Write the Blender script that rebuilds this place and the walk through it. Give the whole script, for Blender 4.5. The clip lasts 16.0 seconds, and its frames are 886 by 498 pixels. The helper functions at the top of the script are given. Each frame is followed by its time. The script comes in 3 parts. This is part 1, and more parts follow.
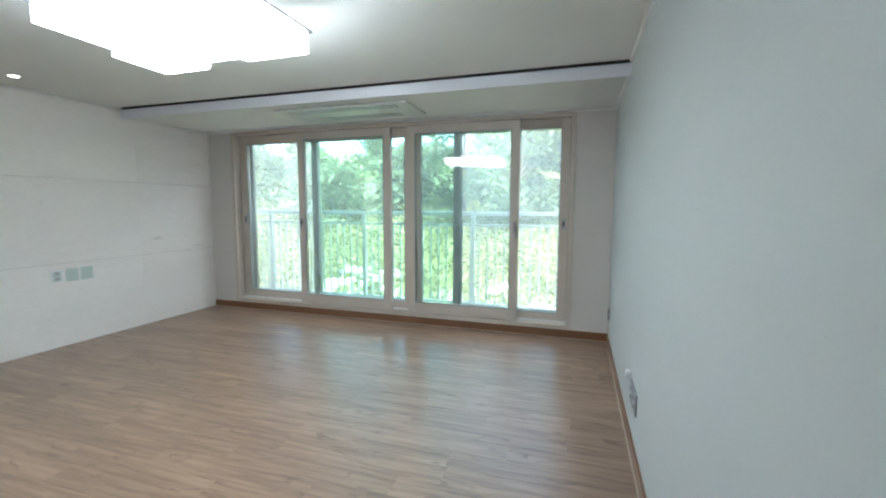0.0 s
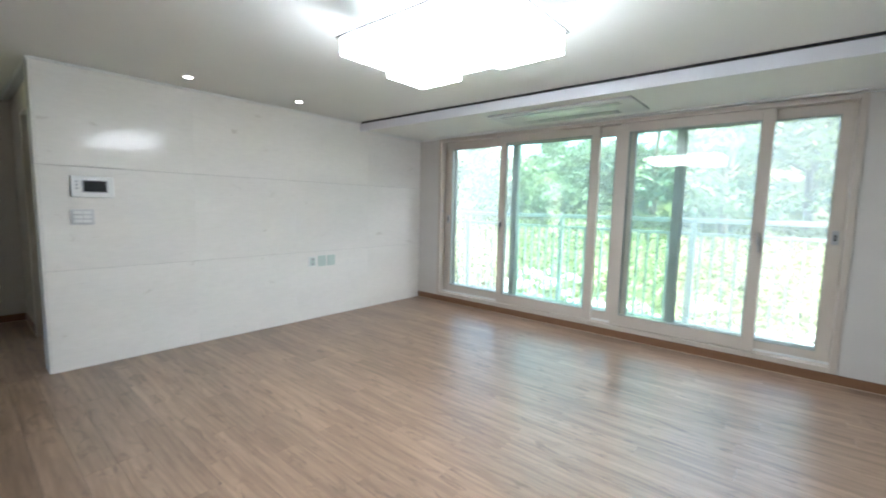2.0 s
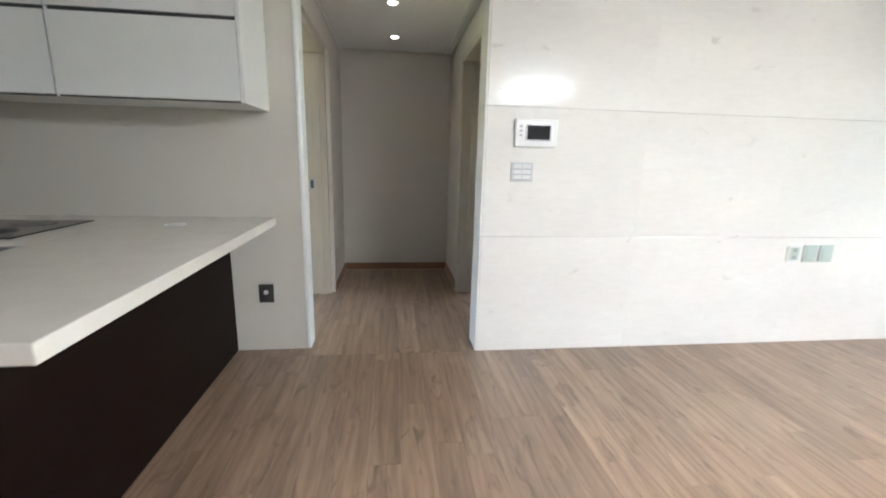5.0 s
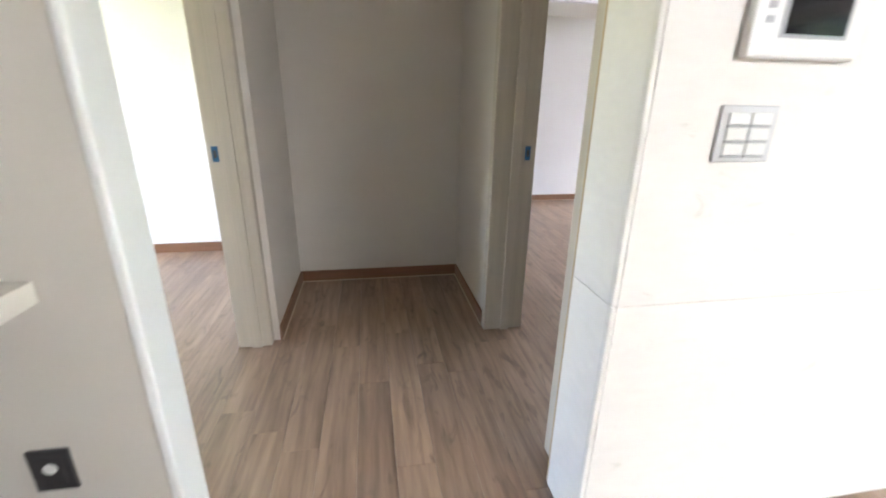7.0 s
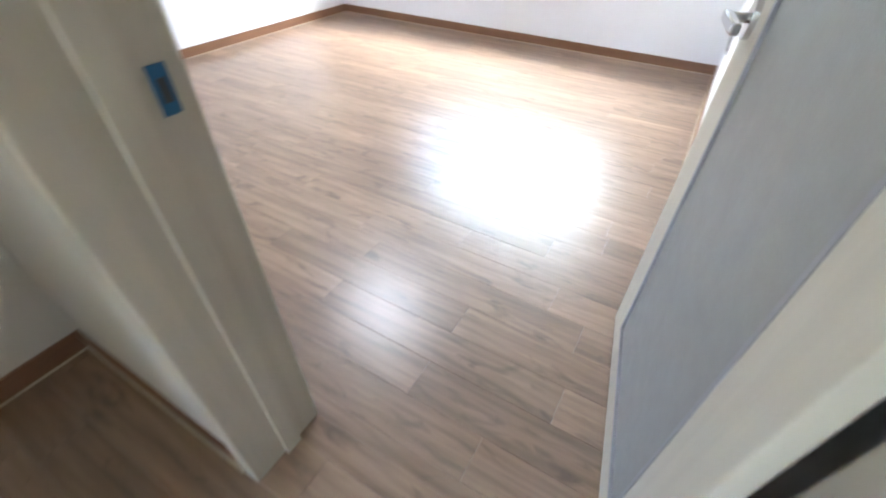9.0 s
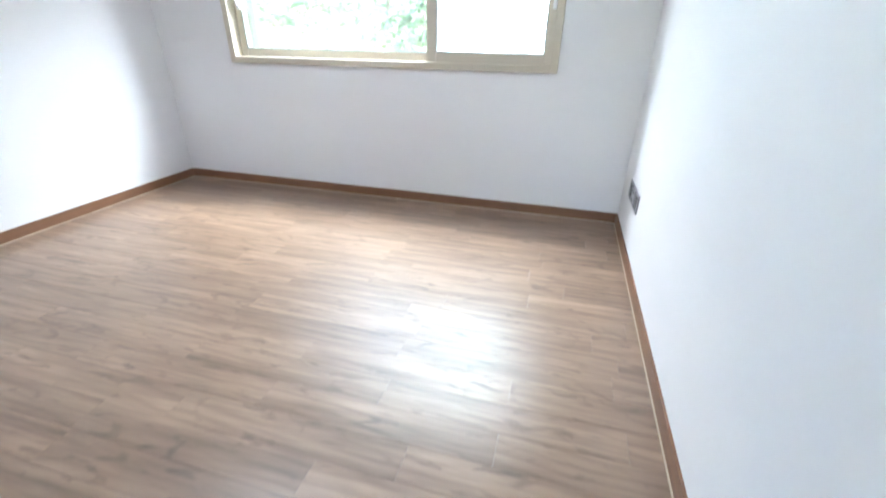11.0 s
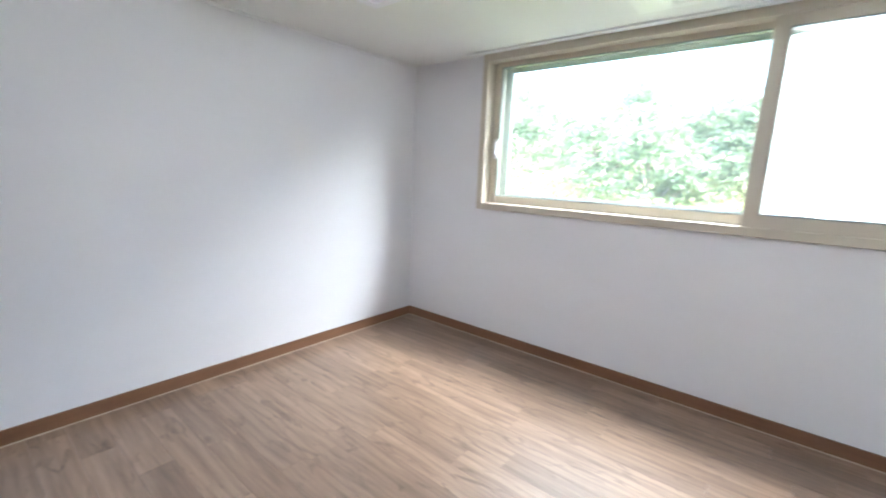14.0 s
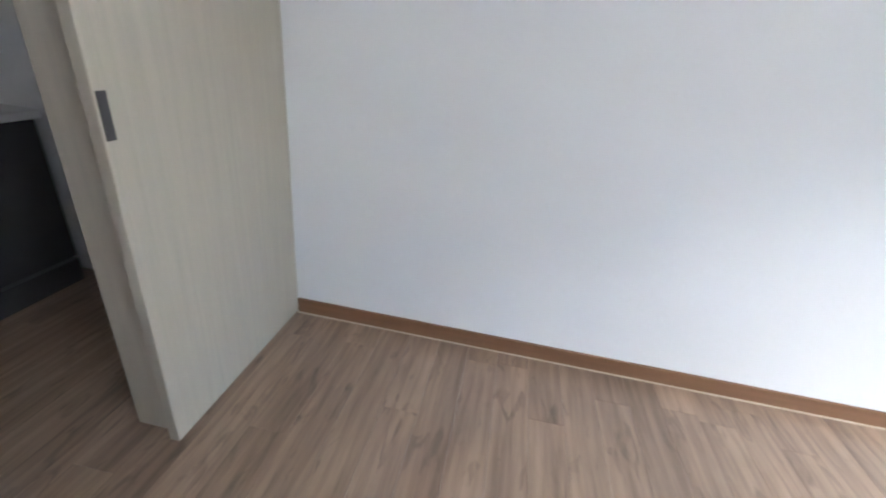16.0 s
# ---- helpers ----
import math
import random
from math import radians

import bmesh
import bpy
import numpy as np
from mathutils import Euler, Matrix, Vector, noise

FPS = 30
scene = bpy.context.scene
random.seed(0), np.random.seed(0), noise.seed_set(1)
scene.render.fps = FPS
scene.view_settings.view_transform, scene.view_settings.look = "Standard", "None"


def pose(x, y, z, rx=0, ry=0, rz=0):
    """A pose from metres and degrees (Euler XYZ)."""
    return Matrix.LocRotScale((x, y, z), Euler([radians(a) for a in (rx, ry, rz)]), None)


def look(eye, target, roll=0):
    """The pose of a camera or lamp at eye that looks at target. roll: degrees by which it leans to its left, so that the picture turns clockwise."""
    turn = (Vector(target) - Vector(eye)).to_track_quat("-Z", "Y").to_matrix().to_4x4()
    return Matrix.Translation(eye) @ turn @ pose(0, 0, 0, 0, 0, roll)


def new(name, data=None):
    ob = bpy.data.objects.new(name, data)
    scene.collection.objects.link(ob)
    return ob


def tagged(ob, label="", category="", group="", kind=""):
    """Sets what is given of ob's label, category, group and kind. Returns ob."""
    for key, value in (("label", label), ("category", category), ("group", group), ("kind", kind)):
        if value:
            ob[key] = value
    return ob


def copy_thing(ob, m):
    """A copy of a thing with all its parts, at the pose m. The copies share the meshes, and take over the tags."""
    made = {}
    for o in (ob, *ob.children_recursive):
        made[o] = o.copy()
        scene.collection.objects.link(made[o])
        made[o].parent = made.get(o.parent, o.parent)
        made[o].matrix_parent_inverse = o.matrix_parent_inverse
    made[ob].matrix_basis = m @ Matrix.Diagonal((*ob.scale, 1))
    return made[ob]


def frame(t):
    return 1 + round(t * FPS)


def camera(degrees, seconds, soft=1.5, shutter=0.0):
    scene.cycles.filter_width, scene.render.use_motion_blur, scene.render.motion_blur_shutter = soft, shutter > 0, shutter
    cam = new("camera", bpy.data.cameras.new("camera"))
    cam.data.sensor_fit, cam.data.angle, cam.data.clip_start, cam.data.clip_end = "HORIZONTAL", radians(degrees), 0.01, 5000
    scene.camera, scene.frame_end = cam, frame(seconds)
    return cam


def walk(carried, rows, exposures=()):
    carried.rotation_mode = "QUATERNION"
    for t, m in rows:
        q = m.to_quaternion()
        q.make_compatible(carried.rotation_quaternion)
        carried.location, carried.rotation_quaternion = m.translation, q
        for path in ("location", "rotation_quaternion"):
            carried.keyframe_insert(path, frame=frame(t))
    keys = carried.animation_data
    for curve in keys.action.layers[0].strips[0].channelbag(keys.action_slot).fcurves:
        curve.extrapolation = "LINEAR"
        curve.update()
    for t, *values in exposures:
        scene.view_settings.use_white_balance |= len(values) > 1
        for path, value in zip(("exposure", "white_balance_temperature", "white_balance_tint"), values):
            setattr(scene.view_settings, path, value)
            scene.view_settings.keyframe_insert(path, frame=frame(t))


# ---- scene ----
cam = camera(93.2, 16.0, soft=1.9, shutter=0.4)
PATH = [
    (0, (0.043, 0.05, 1.308), (-0.562, 1.946, 1.109), 0.2),
    (0.5, (-0.023, 0.043, 1.321), (-0.826, 1.864, 1.121), 0.5),
    (1, (-0.117, 0.029, 1.333), (-1.077, 1.773, 1.137), 0.9),
    (1.5, (-0.215, -0.006, 1.341), (-1.329, 1.642, 1.138), 0.7),
    (2, (-0.315, -0.06, 1.326), (-1.598, 1.461, 1.121), 1.3),
    (2.5, (-0.478, 0.005, 1.348), (-1.986, 1.288, 1.059), 1.9),
    (3, (-0.679, 0.071, 1.314), (-2.436, 0.975, 1.004), 3.1),
    (3.5, (-0.923, -0.003, 1.318), (-2.777, 0.673, 0.992), 3.3),
    (4, (-1.196, -0.108, 1.311), (-3.081, 0.432, 0.918), 1.4),
    (4.5, (-1.554, -0.155, 1.274), (-3.498, 0.126, 0.897), 2.0),
    (7, (-3.677, -0.194, 1.231), (-5.537, 0.138, 0.575), 1.0),
    (7.5, (-4.083, -0.172, 1.256), (-5.793, 0.450, 0.427), 3.0),
    (8, (-4.446, -0.089, 1.293), (-5.912, 0.778, 0.244), 1.5),
    (8.5, (-4.855, 0.107, 1.225), (-6.038, 1.112, -0.035), 2.7),
    (9, (-5.108, 0.296, 1.226), (-5.854, 1.592, -0.100), 1.1),
    (9.5, (-5.322, 0.558, 1.203), (-5.851, 1.991, -0.087), -3.1),
    (10, (-5.450, 0.818, 1.234), (-5.880, 2.303, -0.034), -0.9),
    (12.5, (-5.505, 1.654, 1.338), (-6.104, 3.547, 1.096), 1.0),
    (13, (-5.75, 1.635, 1.354), (-6.47, 3.485, 1.111), -0.6),
    (13.5, (-6.01, 1.749, 1.339), (-6.949, 3.489, 1.043), 0.3),
    (14, (-6.338, 1.81, 1.346), (-7.583, 3.334, 0.987), 2.4),
    (14.5, (-6.59, 1.92, 1.309), (-8.101, 3.148, 0.832), 2.4),
    (15, (-6.903, 1.876, 1.248), (-8.645, 2.655, 0.648), 2.7),
    (15.5, (-7.165, 1.919, 1.239), (-9.031, 2.106, 0.545), 5.3),
    (16, (-7.395, 1.863, 1.273), (-9.177, 1.62, 0.398), 6.4),
]
walk(cam, [(t, look(eye, target, roll)) for t, eye, target, roll in PATH],
     [(0.0, 3.55, 5950, 5), (1.5, 3.8, 6000, 8), (3.0, 4.1, 6200, 11), (4.5, 4.6, 6250, 12), (7.0, 5.2, 6500, 15), (8.0, 5.45, 6400, 14),
      (8.5, 5.8, 6300, 12), (9.0, 5.65, 6100, 10), (9.5, 5.8, 5900, 8), (10.0, 5.65, 5800, 7), (12.5, 4.5, 6000, 5), (13.5, 4.6, 6000, 8), (14.0, 4.7, 6050, 9), (15.0, 4.85, 6050, 9), (16.0, 4.95, 6000, 8)])

# ---- light ----
world = bpy.data.worlds.new("world")
scene.world = world
world.use_nodes = True
wn = world.node_tree
sky = wn.nodes.new("ShaderNodeTexSky")
sky.sky_type, sky.sun_disc = "NISHITA", False
sky.sun_elevation, sky.sun_rotation = radians(49), radians(104)
sky.dust_density, sky.air_density = 3.0, 1.0
wn.nodes["Background"].inputs[1].default_value = 0.15
wn.links.new(sky.outputs[0], wn.nodes["Background"].inputs[0])
sun = new("sun", bpy.data.lights.new("sun", "SUN"))
sun.data.energy, sun.data.angle, sun.data.color = 2.6, radians(12), (1.0, 0.96, 0.9)
sun.matrix_basis = look((20, -5, 24), (0, 0, 0))

# added unseen area lamps above both large windows stand in for sky light
for wx, wy, wide, watts in ((-6.92, 4.61, 2.6, 24.0), (-2.06, 4.36, 4.0, 10.0)):
    sl_ = new("added_sky_lamp", bpy.data.lights.new("added_sky_lamp", "AREA"))
    sl_.data.shape, sl_.data.size, sl_.data.size_y, sl_.data.energy, sl_.data.color = "RECTANGLE", wide, 0.8, watts, (0.93, 0.97, 1.0)
    sl_.matrix_basis = look((wx, wy + 0.75, 2.85), (wx, wy - 1.6, 0.9))

# ---- materials ----


def mat(name, color, rough=0.6, vary=0.12, scale=3.0, fine=60.0, bump=0.03, metal=0.0, stretch=(1, 1, 1), per=0.0,
        dark=None, coat=0.0, spec=0.5):
    """A surface with broad and fine variation, fine relief, and a shift per object."""
    m = bpy.data.materials.new(name)
    m.use_nodes = True
    nt = m.node_tree
    n, l = nt.nodes, nt.links
    p = n["Principled BSDF"]
    tc = n.new("ShaderNodeTexCoord")
    mp = n.new("ShaderNodeMapping")
    mp.inputs["Scale"].default_value = stretch
    info = n.new("ShaderNodeObjectInfo")
    add = n.new("ShaderNodeVectorMath")
    add.operation = "MULTIPLY_ADD"
    comb = n.new("ShaderNodeCombineXYZ")
    for k in range(3):
        l.new(info.outputs["Random"], comb.inputs[k])
    add.inputs[1].default_value = (31, 17, 23) if per else (0, 0, 0)
    l.new(comb.outputs[0], add.inputs[0])
    l.new(tc.outputs["Object"], add.inputs[2])
    l.new(add.outputs[0], mp.inputs[0])
    big, small = n.new("ShaderNodeTexNoise"), n.new("ShaderNodeTexNoise")
    big.inputs["Scale"].default_value, small.inputs["Scale"].default_value = scale, fine
    big.inputs["Detail"].default_value = 6
    small.inputs["Detail"].default_value = 3
    for t in (big, small):
        l.new(mp.outputs[0], t.inputs["Vector"])
    mixf = n.new("ShaderNodeMath")
    mixf.operation = "MULTIPLY_ADD"
    mixf.inputs[1].default_value = 0.65
    l.new(big.outputs[0], mixf.inputs[0])
    sm = n.new("ShaderNodeMath")
    sm.operation = "MULTIPLY"
    sm.inputs[1].default_value = 0.35
    l.new(small.outputs[0], sm.inputs[0])
    l.new(sm.outputs[0], mixf.inputs[2])
    ramp = n.new("ShaderNodeValToRGB")
    ramp.color_ramp.elements[0].position, ramp.color_ramp.elements[1].position = 0.3, 0.7
    lo = dark or tuple(c * (1 - vary) for c in color)
    hi = tuple(min(1, c * (1 + vary * 0.6)) for c in color)
    ramp.color_ramp.elements[0].color, ramp.color_ramp.elements[1].color = (*lo, 1), (*hi, 1)
    l.new(mixf.outputs[0], ramp.inputs[0])
    col = ramp.outputs[0]
    if per:
        hsv = n.new("ShaderNodeHueSaturation")
        mr = n.new("ShaderNodeMapRange")
        mr.inputs["To Min"].default_value, mr.inputs["To Max"].default_value = 1 - per, 1 + per
        l.new(info.outputs["Random"], mr.inputs[0])
        l.new(mr.outputs[0], hsv.inputs["Value"])
        l.new(col, hsv.inputs["Color"])
        col = hsv.outputs[0]
    l.new(col, p.inputs["Base Color"])
    rr = n.new("ShaderNodeMapRange")
    rr.inputs["To Min"].default_value, rr.inputs["To Max"].default_value = rough * 0.85, min(1, rough * 1.15)
    l.new(small.outputs[0], rr.inputs[0])
    l.new(rr.outputs[0], p.inputs["Roughness"])
    p.inputs["Metallic"].default_value = metal
    p.inputs["Coat Weight"].default_value = coat
    p.inputs["Coat Roughness"].default_value = 0.12
    p.inputs["Specular IOR Level"].default_value = spec
    if bump:
        b = n.new("ShaderNodeBump")
        b.inputs["Strength"].default_value, b.inputs["Distance"].default_value = bump * 4, 0.002
        l.new(mixf.outputs[0], b.inputs["Height"])
        l.new(b.outputs[0], p.inputs["Normal"])
    return m


def glow(name, color, strength):
    m = bpy.data.materials.new(name)
    m.use_nodes = True
    p = m.node_tree.nodes["Principled BSDF"]
    p.inputs["Base Color"].default_value = (0.9, 0.9, 0.9, 1)
    p.inputs["Emission Color"].default_value = (*color, 1)
    p.inputs["Emission Strength"].default_value = strength
    return m


def glass(name, tint, milky=0.0):
    """A thin pane: clear with a mirror-like gloss, or partly milky."""
    m = bpy.data.materials.new(name)
    m.use_nodes = True
    n, l = m.node_tree.nodes, m.node_tree.links
    n.remove(n["Principled BSDF"])
    tr, gl, fr = n.new("ShaderNodeBsdfTransparent"), n.new("ShaderNodeBsdfGlossy"), n.new("ShaderNodeFresnel")
    tr.inputs[0].default_value = (*tint, 1)
    gl.inputs["Roughness"].default_value = 0.01
    fr.inputs[0].default_value = 1.45
    mix = n.new("ShaderNodeMixShader")
    l.new(fr.outputs[0], mix.inputs[0])
    l.new(tr.outputs[0], mix.inputs[1])
    l.new(gl.outputs[0], mix.inputs[2])
    out = mix.outputs[0]
    if milky:
        tl = n.new("ShaderNodeBsdfTranslucent")
        tl.inputs[0].default_value = (0.95, 0.97, 0.97, 1)
        mx = n.new("ShaderNodeMixShader")
        mx.inputs[0].default_value = milky
        l.new(out, mx.inputs[1])
        l.new(tl.outputs[0], mx.inputs[2])
        out = mx.outputs[0]
    l.new(out, n["Material Output"].inputs[0])
    return m


WOOD = mat("walnut plank", (0.325, 0.218, 0.147), 0.31, 0.2, 2.4, 9, 0.03, stretch=(0.55, 5.5, 1), per=0.13,
           dark=(0.15, 0.094, 0.062), spec=0.85)


def add_knots(m):
    """Darker knots and drifting grain patches over a wood surface."""
    n, l = m.node_tree.nodes, m.node_tree.links
    p = n["Principled BSDF"]
    src = p.inputs["Base Color"].links[0].from_socket
    vec = [k for k in n if k.type == "VECT_MATH"][0].outputs[0]
    mp, no = n.new("ShaderNodeMapping"), n.new("ShaderNodeTexNoise")
    mp.inputs["Scale"].default_value = (1.7, 5.0, 1)
    no.inputs["Scale"].default_value, no.inputs["Detail"].default_value, no.inputs["Distortion"].default_value = 3.4, 4, 0.9
    ra, mx = n.new("ShaderNodeValToRGB"), n.new("ShaderNodeMixRGB")
    ra.color_ramp.elements[0].position, ra.color_ramp.elements[1].position = 0.57, 0.74
    ra.color_ramp.elements[1].color = (0.8, 0.8, 0.8, 1)
    l.new(vec, mp.inputs[0])
    l.new(mp.outputs[0], no.inputs["Vector"])
    l.new(no.outputs[0], ra.inputs[0])
    l.new(ra.outputs[0], mx.inputs[0])
    l.new(src, mx.inputs[1])
    mx.inputs[2].default_value = (0.10, 0.062, 0.042, 1)
    # cathedral growth rings, drawn out along the board
    mw_, wv, rr_, mr_ = n.new("ShaderNodeMapping"), n.new("ShaderNodeTexWave"), n.new("ShaderNodeValToRGB"), n.new("ShaderNodeMixRGB")
    mw_.inputs["Scale"].default_value = (0.45, 1.5, 1)
    wv.bands_direction = "Y"
    wv.inputs["Scale"].default_value, wv.inputs["Distortion"].default_value = 4.0, 9.0
    wv.inputs["Detail"].default_value, wv.inputs["Detail Scale"].default_value = 2.0, 0.6
    rr_.color_ramp.elements[0].color, rr_.color_ramp.elements[1].color = (0.70, 0.67, 0.64, 1), (1.05, 1.05, 1.05, 1)
    rr_.color_ramp.elements[0].position, rr_.color_ramp.elements[1].position = 0.0, 0.45
    mr_.blend_type = "MULTIPLY"
    mr_.inputs[0].default_value = 0.4
    l.new(vec, mw_.inputs[0])
    l.new(mw_.outputs[0], wv.inputs["Vector"])
    l.new(wv.outputs["Fac"], rr_.inputs[0])
    l.new(mx.outputs[0], mr_.inputs[1])
    l.new(rr_.outputs[0], mr_.inputs[2])
    l.new(mr_.outputs[0], p.inputs["Base Color"])


add_knots(WOOD)
PAPER = mat("off-white wallpaper", (0.74, 0.72, 0.70), 0.75, 0.04, 1.2, 160, 0.06, stretch=(1, 1, 3))
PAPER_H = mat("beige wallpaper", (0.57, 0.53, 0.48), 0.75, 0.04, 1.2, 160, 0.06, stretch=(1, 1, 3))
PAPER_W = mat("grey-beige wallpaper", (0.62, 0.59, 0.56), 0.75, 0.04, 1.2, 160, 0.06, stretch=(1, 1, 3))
PAPER_B = mat("white wallpaper", (0.79, 0.785, 0.80), 0.75, 0.03, 1.2, 160, 0.05, stretch=(1, 1, 3))
# east wall paper: grey-green with the wall's shade put into its colour
PAPER_G = mat("grey-green wallpaper darkened for shade", (0.47, 0.495, 0.49), 0.7, 0.04, 1.2, 160, 0.06, stretch=(1, 1, 3))
CEIL = mat("white ceiling paper", (0.76, 0.76, 0.74), 0.8, 0.04, 1.5, 120, 0.05)
# faint lavender in this white carries the lamps' cool light on the fascias
FASCIA = mat("white fascia paint tinted for cool lamplight", (0.80, 0.80, 0.85), 0.5, 0.03, 2, 80, 0.01)
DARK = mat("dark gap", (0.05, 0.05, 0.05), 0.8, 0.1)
BASE = mat("brown baseboard", (0.21, 0.105, 0.055), 0.45, 0.2, 3, 40, 0.03, stretch=(1, 1, 12))
BEIGE = mat("beige wood-grain film", (0.47, 0.42, 0.345), 0.5, 0.1, 3, 30, 0.03, stretch=(14, 14, 0.7))
FRAME = mat("beige window vinyl", (0.56, 0.50, 0.44), 0.45, 0.05, 4, 60, 0.01)
FRAME_B = mat("cream window vinyl", (0.58, 0.52, 0.42), 0.45, 0.05, 4, 60, 0.01)
# outer frames' backlit shade is put into this grey-green
OUTER = mat("grey-green outer window frame darkened for backlight", (0.28, 0.31, 0.29), 0.45, 0.08, 4, 60, 0.01)
WHITE = mat("white plastic", (0.78, 0.78, 0.77), 0.35, 0.03, 5, 90, 0.01)
GLOSSW = mat("glossy white cabinet front", (0.72, 0.72, 0.70), 0.16, 0.02, 2, 60, 0.0)
CABSIDE = mat("white cabinet side", (0.76, 0.76, 0.74), 0.3, 0.03, 2, 60, 0.01)
STONE = mat("cream worktop", (0.70, 0.66, 0.60), 0.25, 0.06, 8, 200, 0.0)
BROWN = mat("dark brown panel", (0.011, 0.006, 0.0045), 0.5, 0.25, 3, 30, 0.02, stretch=(1, 1, 9), spec=0.06)
BLACKG = mat("black glass", (0.012, 0.012, 0.014), 0.06, 0.1, 3, 30, 0.0)
STEEL = mat("brushed steel", (0.55, 0.55, 0.56), 0.3, 0.08, 4, 80, 0.01, metal=1.0)
CHROME = mat("chrome", (0.62, 0.62, 0.64), 0.12, 0.05, 4, 80, 0.0, metal=1.0)
SILVER = mat("silver plastic", (0.42, 0.42, 0.44), 0.35, 0.08, 4, 80, 0.01, metal=0.4)
GREYP = mat("grey socket", (0.24, 0.23, 0.25), 0.4, 0.1, 4, 80, 0.01)
CHAR = mat("charcoal plastic", (0.05, 0.048, 0.05), 0.4, 0.1, 4, 80, 0.01)
LIGHTG = mat("light grey plastic", (0.60, 0.60, 0.61), 0.35, 0.04, 4, 80, 0.01)
MINT = mat("pale green-white plastic", (0.52, 0.60, 0.56), 0.35, 0.04, 4, 80, 0.01)
BLUE = mat("blue film", (0.015, 0.10, 0.22), 0.3, 0.15, 20, 80, 0.02)
GREYPAN = mat("grey leather-grain panel", (0.24, 0.235, 0.225), 0.5, 0.1, 18, 140, 0.12)
OCHRE = mat("ochre trim", (0.42, 0.29, 0.15), 0.5, 0.12, 4, 60, 0.02)
RAILM = mat("white painted rail", (0.78, 0.82, 0.80), 0.4, 0.05, 4, 60, 0.01)
CONC = mat("painted render", (0.6, 0.58, 0.55), 0.85, 0.12, 1, 40, 0.1)
SOIL = mat("grassy soil", (0.17, 0.21, 0.07), 0.95, 0.4, 0.6, 9, 0.3, dark=(0.12, 0.11, 0.06))
ROCK = mat("pale rock", (0.55, 0.53, 0.50), 0.9, 0.3, 2, 14, 0.4)
BARK = mat("bark", (0.13, 0.10, 0.075), 0.9, 0.3, 4, 30, 0.4)
# haze put into the clear, tinted and screened panes washes out the view
GLASS = glass("clear pane with haze mixed in", (0.95, 0.98, 0.96), 0.006)
GLASS_T = glass("green tinted pane with haze mixed in", (0.80, 0.93, 0.87), 0.045)
GLASS_H = glass("hazy screened pane", (0.95, 0.97, 0.96), 0.12)
GLASS_M = glass("milky pane", (0.97, 0.98, 0.98), 0.75)
LAMP = glow("lit acrylic", (0.92, 0.97, 1.0), 2.6)
LAMP_B = glow("dimmer lit acrylic", (0.88, 0.90, 1.0), 0.6)
SPOT = glow("lit downlight", (1.0, 0.96, 0.9), 1.2)


def leaf_mat(name, color):
    m = mat(name, color, 0.6, 0.3, 0.8, 8, 0.0, per=0.1)
    n, l = m.node_tree.nodes, m.node_tree.links
    geo, hsv = n.new("ShaderNodeNewGeometry"), n.new("ShaderNodeHueSaturation")
    p = n["Principled BSDF"]
    src = p.inputs["Base Color"].links[0].from_socket
    mr, mh = n.new("ShaderNodeMapRange"), n.new("ShaderNodeMapRange")
    mr.inputs["To Min"].default_value, mr.inputs["To Max"].default_value = 0.45, 1.6
    mh.inputs["To Min"].default_value, mh.inputs["To Max"].default_value = 0.47, 0.53
    l.new(geo.outputs["Random Per Island"], mr.inputs[0])
    l.new(geo.outputs["Random Per Island"], mh.inputs[0])
    l.new(mr.outputs[0], hsv.inputs["Value"])
    l.new(mh.outputs[0], hsv.inputs["Hue"])
    l.new(src, hsv.inputs["Color"])
    l.new(hsv.outputs[0], p.inputs["Base Color"])
    tl, add = n.new("ShaderNodeBsdfTranslucent"), n.new("ShaderNodeMixShader")
    add.inputs[0].default_value = 0.4
    l.new(hsv.outputs[0], tl.inputs[0])
    l.new(p.outputs[0], add.inputs[1])
    l.new(tl.outputs[0], add.inputs[2])
    l.new(add.outputs[0], n["Material Output"].inputs[0])
    return m


LEAF = leaf_mat("tree leaf", (0.16, 0.205, 0.115))
LEAF_Y = leaf_mat("young leaf", (0.23, 0.265, 0.12))
SHRUB = leaf_mat("shrub leaf", (0.225, 0.235, 0.11))


